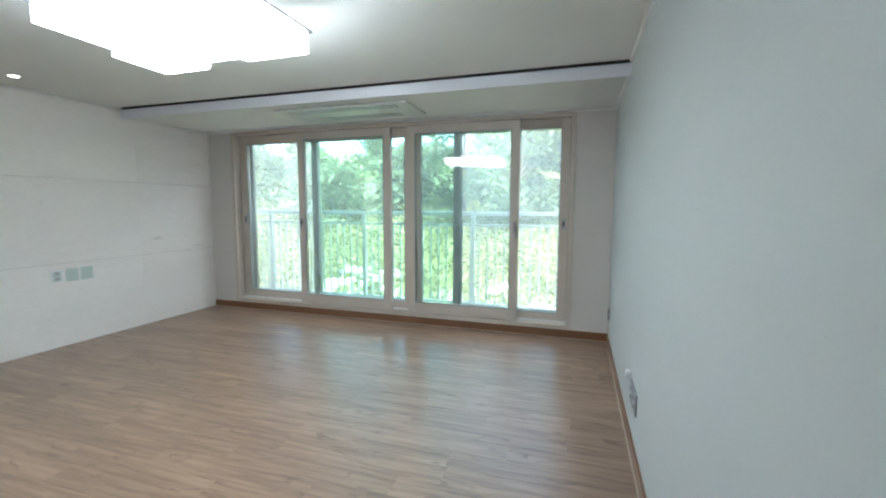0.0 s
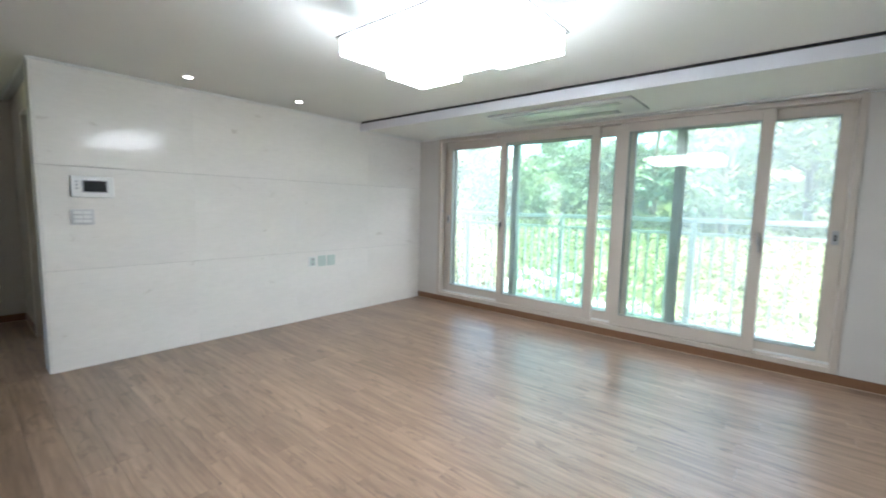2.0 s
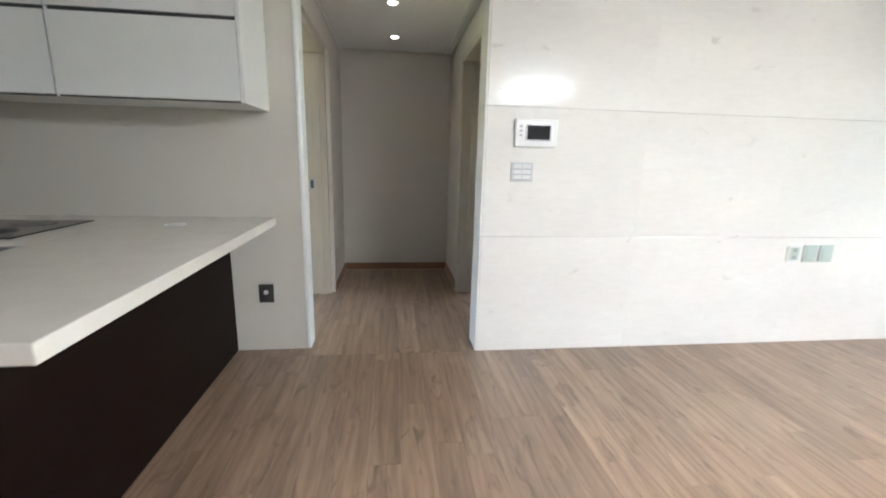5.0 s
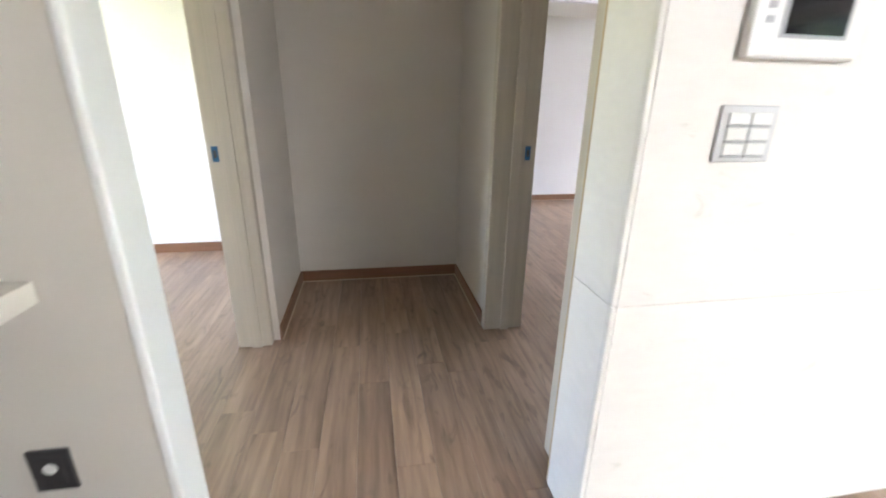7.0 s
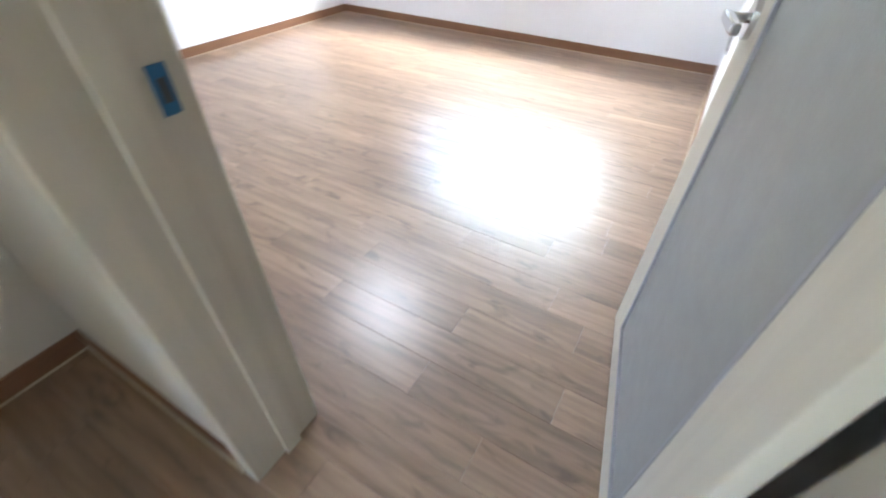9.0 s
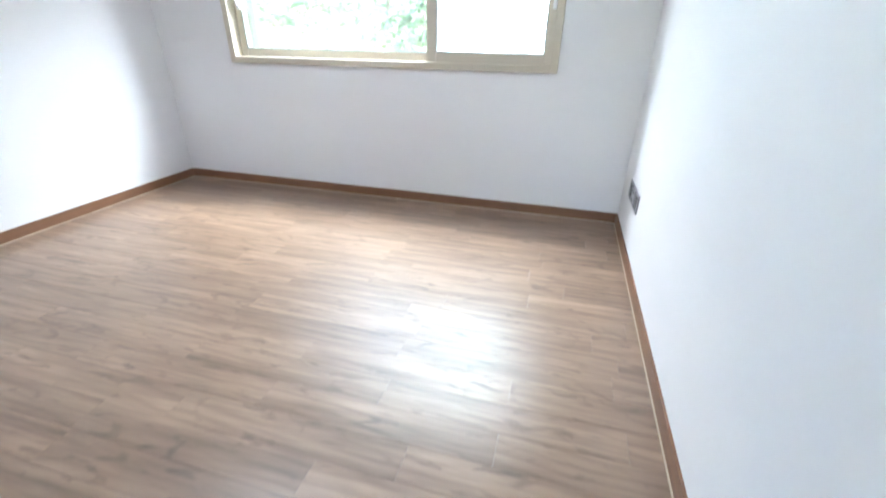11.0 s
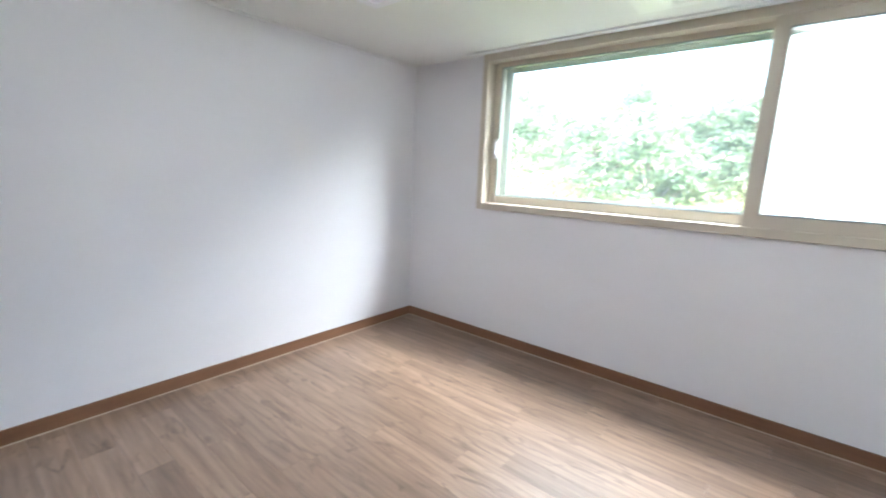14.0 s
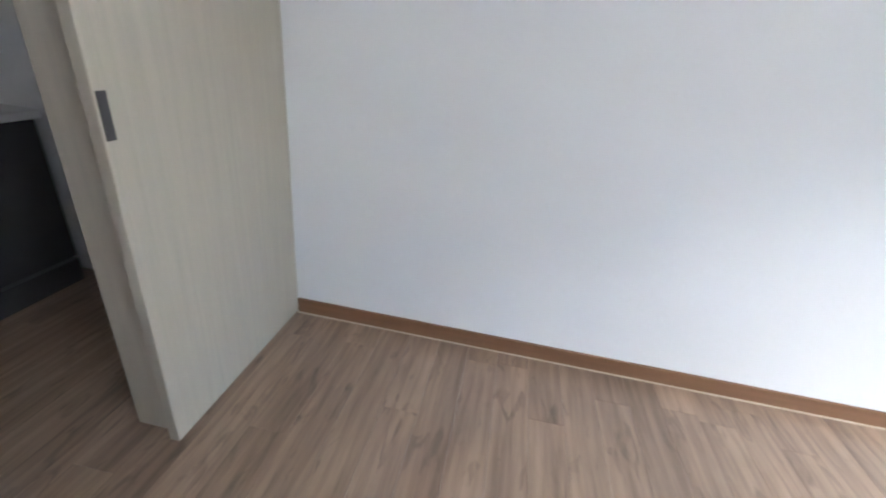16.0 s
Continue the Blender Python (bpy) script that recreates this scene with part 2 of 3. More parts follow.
def marble_mat():
    m = mat("cream marble", (0.83, 0.80, 0.765), 0.11, 0.07, 1.3, 22, 0.0, stretch=(1, 0.5, 2.0), per=0.02, spec=0.17)
    n, l = m.node_tree.nodes, m.node_tree.links
    p = n["Principled BSDF"]
    src = p.inputs["Base Color"].links[0].from_socket
    tc, mp = n.new("ShaderNodeTexCoord"), n.new("ShaderNodeMapping")
    mp.inputs["Rotation"].default_value = (0.5, 0, 0)
    mp.inputs["Scale"].default_value = (3, 2.2, 6.5)
    no, ra, mx = n.new("ShaderNodeTexNoise"), n.new("ShaderNodeValToRGB"), n.new("ShaderNodeMixRGB")
    no.inputs["Scale"].default_value, no.inputs["Detail"].default_value = 1.6, 8
    no.inputs["Distortion"].default_value = 1.4
    ra.color_ramp.elements[0].position, ra.color_ramp.elements[1].position = 0.66, 0.74
    ra.color_ramp.elements[1].color = (0.4, 0.4, 0.4, 1)
    l.new(tc.outputs["Object"], mp.inputs[0])
    l.new(mp.outputs[0], no.inputs["Vector"])
    l.new(no.outputs[0], ra.inputs[0])
    l.new(ra.outputs[0], mx.inputs[0])
    l.new(src, mx.inputs[1])
    mx.inputs[2].default_value = (0.48, 0.43, 0.38, 1)
    l.new(mx.outputs[0], p.inputs["Base Color"])
    return m


MARBLE = marble_mat()

# ---- mesh helpers ----


def box(bm, x0, x1, y0, y1, z0, z1, bev=0.0):
    r = bmesh.ops.create_cube(bm, size=1)["verts"]
    for v in r:
        v.co = (x0 + (v.co.x + 0.5) * (x1 - x0), y0 + (v.co.y + 0.5) * (y1 - y0), z0 + (v.co.z + 0.5) * (z1 - z0))
    if bev:
        bmesh.ops.bevel(bm, geom=list({e for v in r for e in v.link_edges}), offset=bev, segments=2, profile=0.5, affect="EDGES")


def cyl(bm, a, b, r0, r1=None, seg=16):
    a, b = Vector(a), Vector(b)
    d = b - a
    m = Matrix.Translation((a + b) / 2) @ d.to_track_quat("Z", "Y").to_matrix().to_4x4()
    bmesh.ops.create_cone(bm, cap_ends=True, segments=seg, radius1=r0, radius2=r0 if r1 is None else r1, depth=d.length, matrix=m)


def boxes(*rows, bev=0.0):
    bm = bmesh.new()
    for r in rows:
        box(bm, *r, bev=bev)
    return bm


def part(name, bm, material, parent=None, label=""):
    me = bpy.data.meshes.new(name)
    bm.to_mesh(me)
    bm.free()
    me.materials.append(material)
    ob = new(name, me)
    if parent:
        ob.parent = parent
        if parent.data is None:
            ob.matrix_parent_inverse = parent.matrix_basis.inverted()
    return tagged(ob, label)


def thing(name, x, y, z, label, category, group="", kind=""):
    ob = new(name)
    ob.empty_display_size = 0.1
    ob.matrix_basis = pose(x, y, z)
    return tagged(ob, label, category, group, kind)


def setting(name, bm, material, label, category):
    return tagged(part(name, bm, material), label, category, kind="structure")


# ---- plan ----
XM, XR, YW = -4.495, 0.365, 4.355
YB = -4.6
H1, H2, H3 = 2.30, 2.23, 2.235
HS, HN, XE = -0.706, 0.43, -6.59
XJ = -5.735
BX0, BX1, BY0, BY1 = -9.015, -4.97, 0.912, 4.612
KX, LX = -4.603, -7.37
TOP = 2.55

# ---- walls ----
setting("wall_east", boxes((XR, XR + 0.2, YB - 0.2, YW + 0.3, -0.3, TOP)), PAPER_G, "grey-green wallpapered living room wall, darkened for shade", "wall")
setting("wall_south", boxes((KX - 0.13, XR, YB - 0.2, YB, -0.3, TOP)), PAPER, "off-white wallpapered wall behind the kitchen", "wall")
WX0, WX1, WZ0, WZ1 = -4.13, 0.01, 0.085, 2.228
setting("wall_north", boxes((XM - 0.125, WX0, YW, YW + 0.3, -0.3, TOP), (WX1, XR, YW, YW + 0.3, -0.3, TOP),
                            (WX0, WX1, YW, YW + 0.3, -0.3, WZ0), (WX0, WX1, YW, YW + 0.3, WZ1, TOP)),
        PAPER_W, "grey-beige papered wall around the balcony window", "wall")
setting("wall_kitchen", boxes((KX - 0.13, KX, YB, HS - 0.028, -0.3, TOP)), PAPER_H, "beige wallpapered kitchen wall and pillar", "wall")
setting("wall_core", boxes((BX1, XM - 0.125, 1.37, BY1 + 0.3, -0.3, TOP), (-4.72, XM - 0.125, HN - 0.04, 1.37, -0.3, TOP)),
        PAPER_B, "white wallpapered bedroom side wall", "wall")
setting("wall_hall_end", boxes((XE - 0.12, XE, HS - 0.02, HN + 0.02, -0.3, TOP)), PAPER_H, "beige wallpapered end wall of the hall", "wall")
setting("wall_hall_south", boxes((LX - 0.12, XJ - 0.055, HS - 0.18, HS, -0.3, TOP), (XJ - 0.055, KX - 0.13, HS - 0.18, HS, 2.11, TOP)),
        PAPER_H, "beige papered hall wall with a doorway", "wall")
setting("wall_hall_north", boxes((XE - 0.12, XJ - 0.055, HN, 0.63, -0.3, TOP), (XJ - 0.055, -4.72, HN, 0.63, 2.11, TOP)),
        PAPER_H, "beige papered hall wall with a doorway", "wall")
OX = -7.35
setting("wall_bedroom_south", boxes((BX0, -8.27, BY0 - 0.12, BY0, -0.3, TOP), (-8.27, OX, BY0 - 0.12, BY0, 2.08, TOP),
                                    (OX, XE - 0.12, BY0 - 0.12, BY0, -0.3, TOP), (XE - 0.24, XE - 0.12, 0.43, BY0 - 0.12, -0.3, TOP)),
        PAPER_B, "white wallpapered bedroom wall with a sliding door opening", "wall")
setting("wall_bedroom_west", boxes((BX0 - 0.2, BX0, -1.4, BY1 + 0.3, -0.3, TOP)), PAPER_B, "white wallpapered bedroom wall", "wall")
VX0, VX1, VZ0, VZ1 = -8.28, -5.565, 1.074, 2.232
setting("wall_bedroom_north", boxes((BX0, VX0, BY1, BY1 + 0.3, -0.3, TOP), (VX1, BX1, BY1, BY1 + 0.3, -0.3, TOP),
                                    (VX0, VX1, BY1, BY1 + 0.3, -0.3, VZ0), (VX0, VX1, BY1, BY1 + 0.3, VZ1, TOP)),
        PAPER_B, "white wallpapered wall around the bedroom window", "wall")
# the dressing room behind the sliding door, and the room south of the hall
setting("wall_dressing", boxes((BX0, LX - 0.12, -0.886, -0.706, -0.3, TOP), (XE - 0.24, XE - 0.12, -0.706, 0.43, -0.3, TOP)), PAPER,
        "plain wall of the dark dressing room", "wall")

setting("wall_small_room_west", boxes((LX - 0.12, LX, -3.9, HS - 0.18, -0.3, TOP)), PAPER_B,
        "white wallpapered wall of the room across the hall", "wall")
setting("wall_small_room_south", boxes((LX - 0.12, -7.2, -4.0, -3.9, -0.3, TOP), (-5.0, KX - 0.13, -4.0, -3.9, -0.3, TOP),
                                       (-7.2, -5.0, -4.0, -3.9, -0.3, 0.5), (-7.2, -5.0, -4.0, -3.9, 2.2, TOP)), PAPER_B,
        "white wall with a wide window opening", "wall")

# ---- ceilings ----
setting("ceiling_living", boxes((KX - 0.01, XR, YB, 3.215, H1, TOP), (XE, KX - 0.01, HS, HN, H1, TOP), (KX - 0.01, XM - 0.01, HS, HN - 0.05, H1 - 0.0005, TOP)),
        CEIL, "white papered living room ceiling", "ceiling")
setting("ceiling_soffit", boxes((XM, XR, 3.2905, YW, H2, 2.301), (XM, XR, 3.30, YW, 2.301, TOP)), CEIL, "lowered white ceiling beside the window", "ceiling")
setting("trim_fascia", boxes((XM, XR, 3.272, 3.29, 2.208, 2.296), bev=0.002), FASCIA, "white fascia of the lowered ceiling", "trim")
# lining coloured dark to give the cove slot its shade
setting("trim_cove", boxes((XM, XR, 3.223, 3.29, 2.43, 2.50), (XM, XR, 3.215, 3.223, 2.302, 2.50), (XM, XR, 3.29, 3.30, 2.302, 2.50)), DARK, "cove slot lining above the fascia, coloured dark for shade", "trim")
CX0, CX1, CY0, CY1 = -8.27, -5.70, 1.55, 3.50
setting("ceiling_bedroom", boxes((BX0, BX1, CY1, BY1, H3, TOP), (BX0, BX1, BY0, CY0, H3, TOP), (BX0, CX0, CY0, CY1, H3, TOP),
                                 (CX1, BX1, CY0, CY1, H3, TOP), (CX0, CX1, CY0, CY1, 2.36, TOP), (XE - 0.12, -4.72, 0.63, BY0, H3, TOP),
                                 (BX1, -4.72, BY0, 1.37, H3, TOP)),
        CEIL, "white bedroom ceiling with a raised middle", "ceiling")
lip = boxes((CX0 - 0.002, CX0 + 0.05, CY0, CY1, 2.226, 2.30), (CX1 - 0.05, CX1 + 0.002, CY0, CY1, 2.226, 2.30),
            (CX0 + 0.05, CX1 - 0.05, CY1 - 0.05, CY1 + 0.002, 2.226, 2.30), (CX0 + 0.05, CX1 - 0.05, CY0 - 0.002, CY0 + 0.05, 2.226, 2.30))
setting("trim_coffer", lip, FASCIA, "white edge around the raised ceiling", "trim")
setting("ceiling_rooms", boxes((BX0, XE - 0.24, -0.706, BY0 - 0.12, 2.3, TOP), (LX, KX - 0.13, -3.9, HS - 0.18, 2.3, TOP)), CEIL, "white ceiling of the side rooms", "ceiling")
# unseen cover slab, added so no light leaks in past the ceilings
setting("roof", boxes((BX0 - 0.2, XR + 0.2, YB - 0.2, BY1 + 0.3, TOP, TOP + 0.2)), CONC, "unseen slab added above the flat against light leaks", "roof")
crown = boxes((XM, XM + 0.02, HN - 0.055, 3.215, H1 - 0.016, H1), (XR - 0.02, XR, YB, 3.215, H1 - 0.016, H1),
              (XM, XM + 0.02, 3.30, YW, H2 - 0.016, H2), (XR - 0.02, XR, 3.30, YW, H2 - 0.016, H2),
              (XM + 0.02, XR - 0.02, YW - 0.02, YW, H2 - 0.014, H2), (BX0, BX0 + 0.018, BY0, BY1, H3 - 0.014, H3),
              (BX1 - 0.018, BX1, 1.37, BY1, H3 - 0.014, H3), (XE, KX, HS, HS + 0.018, H1 - 0.014, H1),
              (XE, XM, HN - 0.018 - 0.055, HN - 0.055, H1 - 0.015, H1 - 0.001), (KX, KX + 0.018, YB, HS, H1 - 0.014, H1), bev=0.003)
setting("trim_ceiling", crown, WHITE, "thin white ceiling moulding", "trim")

# ---- doors' linings ----


def lining(name, x0, x1, y0, y1, label, near=0.05):
    t = tagged(part(name, boxes((x0 - 0.055, x0, y0, y1, 0, 2.11), bev=0.006), BEIGE), label, "door frame", kind="structure")
    part("jamb", boxes((x1, x1 + near, y0, y1, 0, 2.11), bev=0.006), BEIGE, t)
    part("head", boxes((x0, x1, y0, y1, 2.06, 2.11), bev=0.004), BEIGE, t)
    return t


d1 = lining("door_1", XJ, -4.85, HN - 0.012, 0.645, "beige wood-grain door frame of the bedroom", 0.138)
d2 = lining("door_2", XJ, KX - 0.146, HS - 0.2, HS - 0.03, "beige wood-grain door frame across the hall", 0.014)
for par, y in ((d1, 0.60), (d2, HS - 0.165)):
    pl = part("strike_plate", boxes((XJ, XJ + 0.003, y - 0.014, y + 0.014, 0.965, 1.035), bev=0.001), BLUE, par, "strike plate under blue film")
    part("latch_hole", boxes((XJ + 0.003, XJ + 0.004, y - 0.007, y + 0.007, 0.983, 1.017)), CHAR, pl)
    part("stop", boxes((XJ, XJ + 0.012, y - 0.085 if par is d1 else y + 0.035, y - 0.035 if par is d1 else y + 0.085, 0, 2.06), bev=0.002), BEIGE, par)
setting("trim_return", boxes((-4.711, -4.699, HN - 0.062, HN - 0.012, 0, 2.3), bev=0.002), OCHRE, "ochre edge trim beside the marble", "trim")
setting("trim_pillar", boxes((KX - 0.13, KX + 0.004, HS - 0.028, HS - 0.002, 0, 2.3), bev=0.008), WHITE, "white painted pillar end", "trim")

# ---- marble cladding ----
mw = thing("wall_marble", XM, 0.4, 0, "cream marble slab cladding on the living room wall", "wall", kind="structure")
ys = [HN - 0.05, 1.40, 2.40, 3.40, YW]
zs = [0.0, 0.775, 1.56, H1 - 0.0015]
for i in range(4):
    for j in range(3):
        bm = boxes((XM - 0.118, XM, ys[i] + (0.0002 if i else 0), ys[i + 1] - 0.0002, zs[j] + (0.0009 if j else 0), zs[j + 1] - 0.0009 * (j < 2)), bev=0.0005)
        part("slab", bm, MARBLE, mw)
for j in range(3):
    part("slab", boxes((-4.6985, XM - 0.0185, HN - 0.0635, HN - 0.05, zs[j] + (0.0009 if j else 0), zs[j + 1] - 0.0009 * (j < 2)), bev=0.001), MARBLE, mw)
    part("corner_slab", boxes((XM - 0.018, XM - 0.001, HN - 0.0655, HN - 0.0505, zs[j] + (0.0009 if j else 0), zs[j + 1] - 0.0009 * (j < 2)), bev=0.004), MARBLE, mw)

# ---- baseboards ----
bb = 0.08
T = 0.012


def baseboard(name, label, *rows):
    setting(name, boxes(*[(a, b, c, d, 0.0, bb) for a, b, c, d in rows], bev=0.002), BASE, label, "baseboard")


SEAL = mat("pale sealant", (0.58, 0.50, 0.38), 0.6, 0.1, 4, 60, 0.01)


def bead(name, *rows):
    setting(name, boxes(*[(a, b, c, d, 0.0, 0.005) for a, b, c, d in rows]), SEAL, "thin pale sealant line at the baseboard's foot", "trim")


Q = 0.005
bead("trim_sealant_bedroom", (BX0 + T, BX0 + T + Q, 0.952, BY1 - T - Q), (BX0 + T, BX1 - T, BY1 - T - Q, BY1 - T), (BX1 - T - Q, BX1 - T, 1.37, BY1 - T - Q))
bead("trim_sealant_hall", (XE + T, XE + T + Q, HS + T + Q, HN - T - Q), (XE + T, XJ - 0.057, HS + T, HS + T + Q), (XE + T, XJ - 0.057, HN - T - Q, HN - T))
bead("trim_sealant_living", (XM, XR - T, YW - T - Q, YW - T), (XR - T - Q, XR - T, YB, YW - T - Q))
baseboard("baseboard_living", "brown wood-grain baseboard under the window", (XM, XR - T, YW - T, YW), (XR - T, XR, YB, YW))
baseboard("baseboard_hall", "brown baseboard round the hall end", (XE, XE + T, HS + T, HN - T), (XE, XJ - 0.057, HS, HS + T), (XE, XJ - 0.057, HN - T, HN))
baseboard("baseboard_bedroom", "brown wood-grain bedroom baseboard", (BX0, BX0 + T, 0.952, BY1 - T), (BX0, BX1, BY1 - T, BY1), (BX1 - T, BX1, 1.37, BY1 - T))
baseboard("baseboard_small_room", "brown baseboard of the room across the hall", (LX, LX + T, -3.9, HS - 0.18))

# ---- balcony window ----


def sash(par, x0, x1, z0, z1, y, w, t, frame_mat, pane_mat, bottom=None, name="sash"):
    """A sliding sash: four rails and a pane."""
    b = bottom or w
    s = part(name, boxes((x0, x0 + w, y, y + t, z0, z1), (x1 - w, x1, y, y + t, z0, z1), (x0 + w, x1 - w, y + 0.001, y + t - 0.001, z0, z0 + b),
                         (x0 + w, x1 - w, y + 0.001, y + t - 0.001, z1 - w, z1), bev=0.004), frame_mat, par)
    g = part("pane", boxes((x0 + w, x1 - w, y + t / 2 - 0.002, y + t / 2 + 0.002, z0 + b, z1 - w)), pane_mat, s)
    g.visible_shadow = False
    part("gasket", boxes((x0 + w, x0 + w + 0.008, y - 0.001, y + t * 0.6, z0 + b, z1 - w), (x1 - w - 0.008, x1 - w, y - 0.001, y + t * 0.6, z0 + b, z1 - w),
                         (x0 + w, x1 - w, y - 0.0005, y + t * 0.6, z0 + b, z0 + b + 0.008), (x0 + w, x1 - w, y - 0.0005, y + t * 0.6, z1 - w - 0.008, z1 - w)),
         OUTER, s)
    return s


def window_frame(par, x0, x1, z0, z1, y0, y1, w, m):
    f = part("window_frame", boxes((x0, x0 + w, y0, y1, z0, z1), (x1 - w, x1, y0, y1, z0, z1), (x0 + w, x1 - w, y0, y1, z0, z0 + w),
                                   (x0 + w, x1 - w, y0, y1, z1 - w, z1), bev=0.004), m, par)
    return f


def pull(par, x, y, z, side=1):
    h = part("handle", boxes((x - 0.011, x + 0.011, y - 0.018, y, z - 0.05, z + 0.05), bev=0.004), CHROME, par, "grey metal sash handle")
    part("lever", boxes((x - 0.008 + 0.012 * side, x + 0.008 + 0.012 * side, y - 0.045, y - 0.018, z - 0.115, z + 0.02), bev=0.004), CHROME, h)


w1 = thing("window_1", -2.06, YW, WZ0, "wide beige sliding balcony window with four sashes", "window", kind="structure")
window_frame(w1, WX0, WX1, WZ0, WZ1, YW - 0.02, YW + 0.27, 0.045, FRAME)
part("track", boxes((WX0 + 0.045, WX1 - 0.045, YW + 0.066, YW + 0.072, WZ0 + 0.045, WZ0 + 0.065), (WX0 + 0.045, WX1 - 0.045, YW + 0.136, YW + 0.142, WZ0 + 0.045, WZ0 + 0.065)), WHITE, w1)
zb, zt = WZ0 + 0.048, WZ1 - 0.047
sa = sash(w1, WX0 + 0.06, -1.705, zb, zt, YW + 0.075, 0.10, 0.05, FRAME, GLASS)
sb = sash(w1, -1.70, WX1 - 0.05, zb, zt, YW + 0.075, 0.085, 0.05, FRAME, GLASS)
sc = sash(w1, -3.16, -1.95, zb, zt, YW + 0.005, 0.085, 0.055, FRAME, GLASS, 0.11)
sd = sash(w1, -1.745, -0.525, zb, zt, YW + 0.005, 0.085, 0.055, FRAME, GLASS, 0.11)
pull(sc, -3.115, YW + 0.005, 1.13, -1)
pull(sd, -0.565, YW + 0.005, 1.11, 1)
for s_, x in ((sa, -4.005), (sb, -0.085)):
    lk = part("lock", boxes((x - 0.022, x + 0.022, YW + 0.055, YW + 0.075, 1.09, 1.20), bev=0.004), SILVER, s_, "silver sash lock")
    part("lock_slider", boxes((x - 0.01, x + 0.01, YW + 0.045, YW + 0.055, 1.12, 1.17), bev=0.003), CHAR, lk)
for a, b, m in ((WX0 + 0.05, -3.01, GLASS_H), (-3.08, -1.19, GLASS_T), (-1.26, WX1 - 0.05, GLASS_H)):
    sash(w1, a, b, zb, zt, YW + (0.165 if m is GLASS_T else 0.215), 0.07, 0.04, OUTER, m, name="outer_sash")
for z in (1.02, 1.24):
    part("screw_cap", boxes((WX0 + 0.045, WX0 + 0.05, YW + 0.02, YW + 0.04, z, z + 0.025), bev=0.002), SILVER, w1)

rl = thing("balcony_railing", -2.06, 4.86, 0.1, "white painted metal railing outside the balcony window", "railing")
RY = 4.86
for z, r in ((1.235, 0.028), (1.10, 0.018), (0.16, 0.018)):
    part("rail", boxes((-4.5, 0.4, RY - r, RY + r, z - r * 0.8, z + r * 0.8), bev=0.006), RAILM, rl)
bal = boxes((-0.009, 0.009, -0.009, 0.009, 0.16, 1.10))
first = part("baluster", bal, RAILM, rl)
first.location = (-4.45, RY, 0)
for k in range(1, 49):
    o = new("baluster", first.data)
    o.parent, o.matrix_parent_inverse = rl, rl.matrix_basis.inverted()
    o.location = (-4.45 + 0.1 * k, RY, 0)
for x in (-3.98, -2.55, -1.12, 0.3):
    part("post", boxes((x - 0.024, x + 0.024, RY - 0.022, RY + 0.022, 0.0, 1.22), bev=0.004), RAILM, rl)
setting("balcony_ledge", boxes((-4.6, 0.5, YW + 0.3, 4.95, -0.2, 0.02), bev=0.01), CONC, "narrow concrete ledge under the railing", "ledge")

# ---- bedroom window ----
w2 = thing("window_2", -6.95, BY1, VZ0, "cream two-sash sliding bedroom window", "window", kind="structure")
window_frame(w2, VX0, VX1, VZ0, VZ1, BY1 - 0.03, BY1 + 0.27, 0.05, FRAME_B)
zb2, zt2 = VZ0 + 0.052, VZ1 - 0.03
s1 = sash(w2, VX0 + 0.06, -6.455, zb2, zt2, BY1 + 0.06, 0.055, 0.05, FRAME_B, GLASS)
s2 = sash(w2, -6.535, VX1 - 0.03, zb2 - 0.01, zt2, BY1 - 0.012, 0.075, 0.055, FRAME_B, GLASS)
for s_, x, y in ((s1, -8.175, BY1 + 0.06), (s2, -5.632, BY1 - 0.012)):
    h = part("handle", boxes((x - 0.014, x + 0.014, y - 0.02, y, 1.47, 1.62), bev=0.005), WHITE, s_, "white sash handle")
    part("grip", boxes((x - 0.009, x + 0.009, y - 0.04, y - 0.02, 1.50, 1.60), bev=0.004), WHITE, h)
sash(w2, VX0 + 0.055, -6.47, zb2, zt2, BY1 + 0.215, 0.06, 0.04, OUTER, GLASS, name="outer_sash")
sash(w2, -6.53, VX1 - 0.05, zb2, zt2, BY1 + 0.17, 0.06, 0.04, WHITE, GLASS_M, name="outer_sash")
w3 = thing("window_3", -6.1, -3.95, 0.5, "white framed window of the room across the hall", "window", kind="structure")
window_frame(w3, -7.2, -5.0, 0.5, 2.2, -4.0, -3.9, 0.06, FRAME_B)

# ---- ceiling fixtures ----
lamp = thing("ceiling_lamp", -1.675, 1.56, 2.15, "lit white rectangular acrylic ceiling lamp with stepped boxes", "ceiling lamp")
part("base_plate", boxes((-2.145, -1.95, 1.245, 1.875, 2.142, 2.150), (-1.40, -1.205, 1.245, 1.875, 2.142, 2.150), (-1.95, -1.40, 1.245, 1.43, 2.142, 2.150), (-1.95, -1.40, 1.69, 1.875, 2.142, 2.150)), CHAR, lamp, "thin dark edge plate")
part("mount", boxes((-1.80, -1.55, 1.48, 1.64, 2.142, 2.30), bev=0.004), WHITE, lamp)
part("diffuser", boxes((-2.13, -1.22, 1.26, 1.86, 2.06, 2.142), bev=0.006), LAMP, lamp, "glowing acrylic box")
part("diffuser_step", boxes((-2.13, -1.83, 1.575, 1.862, 2.028, 2.06), bev=0.005), LAMP, lamp)
part("diffuser_step", boxes((-1.58, -1.22, 1.575, 1.862, 2.042, 2.06), bev=0.005), LAMP, lamp)
part("diffuser_step", boxes((-1.58, -1.22, 1.262, 1.50, 2.028, 2.06), bev=0.005), LAMP, lamp)


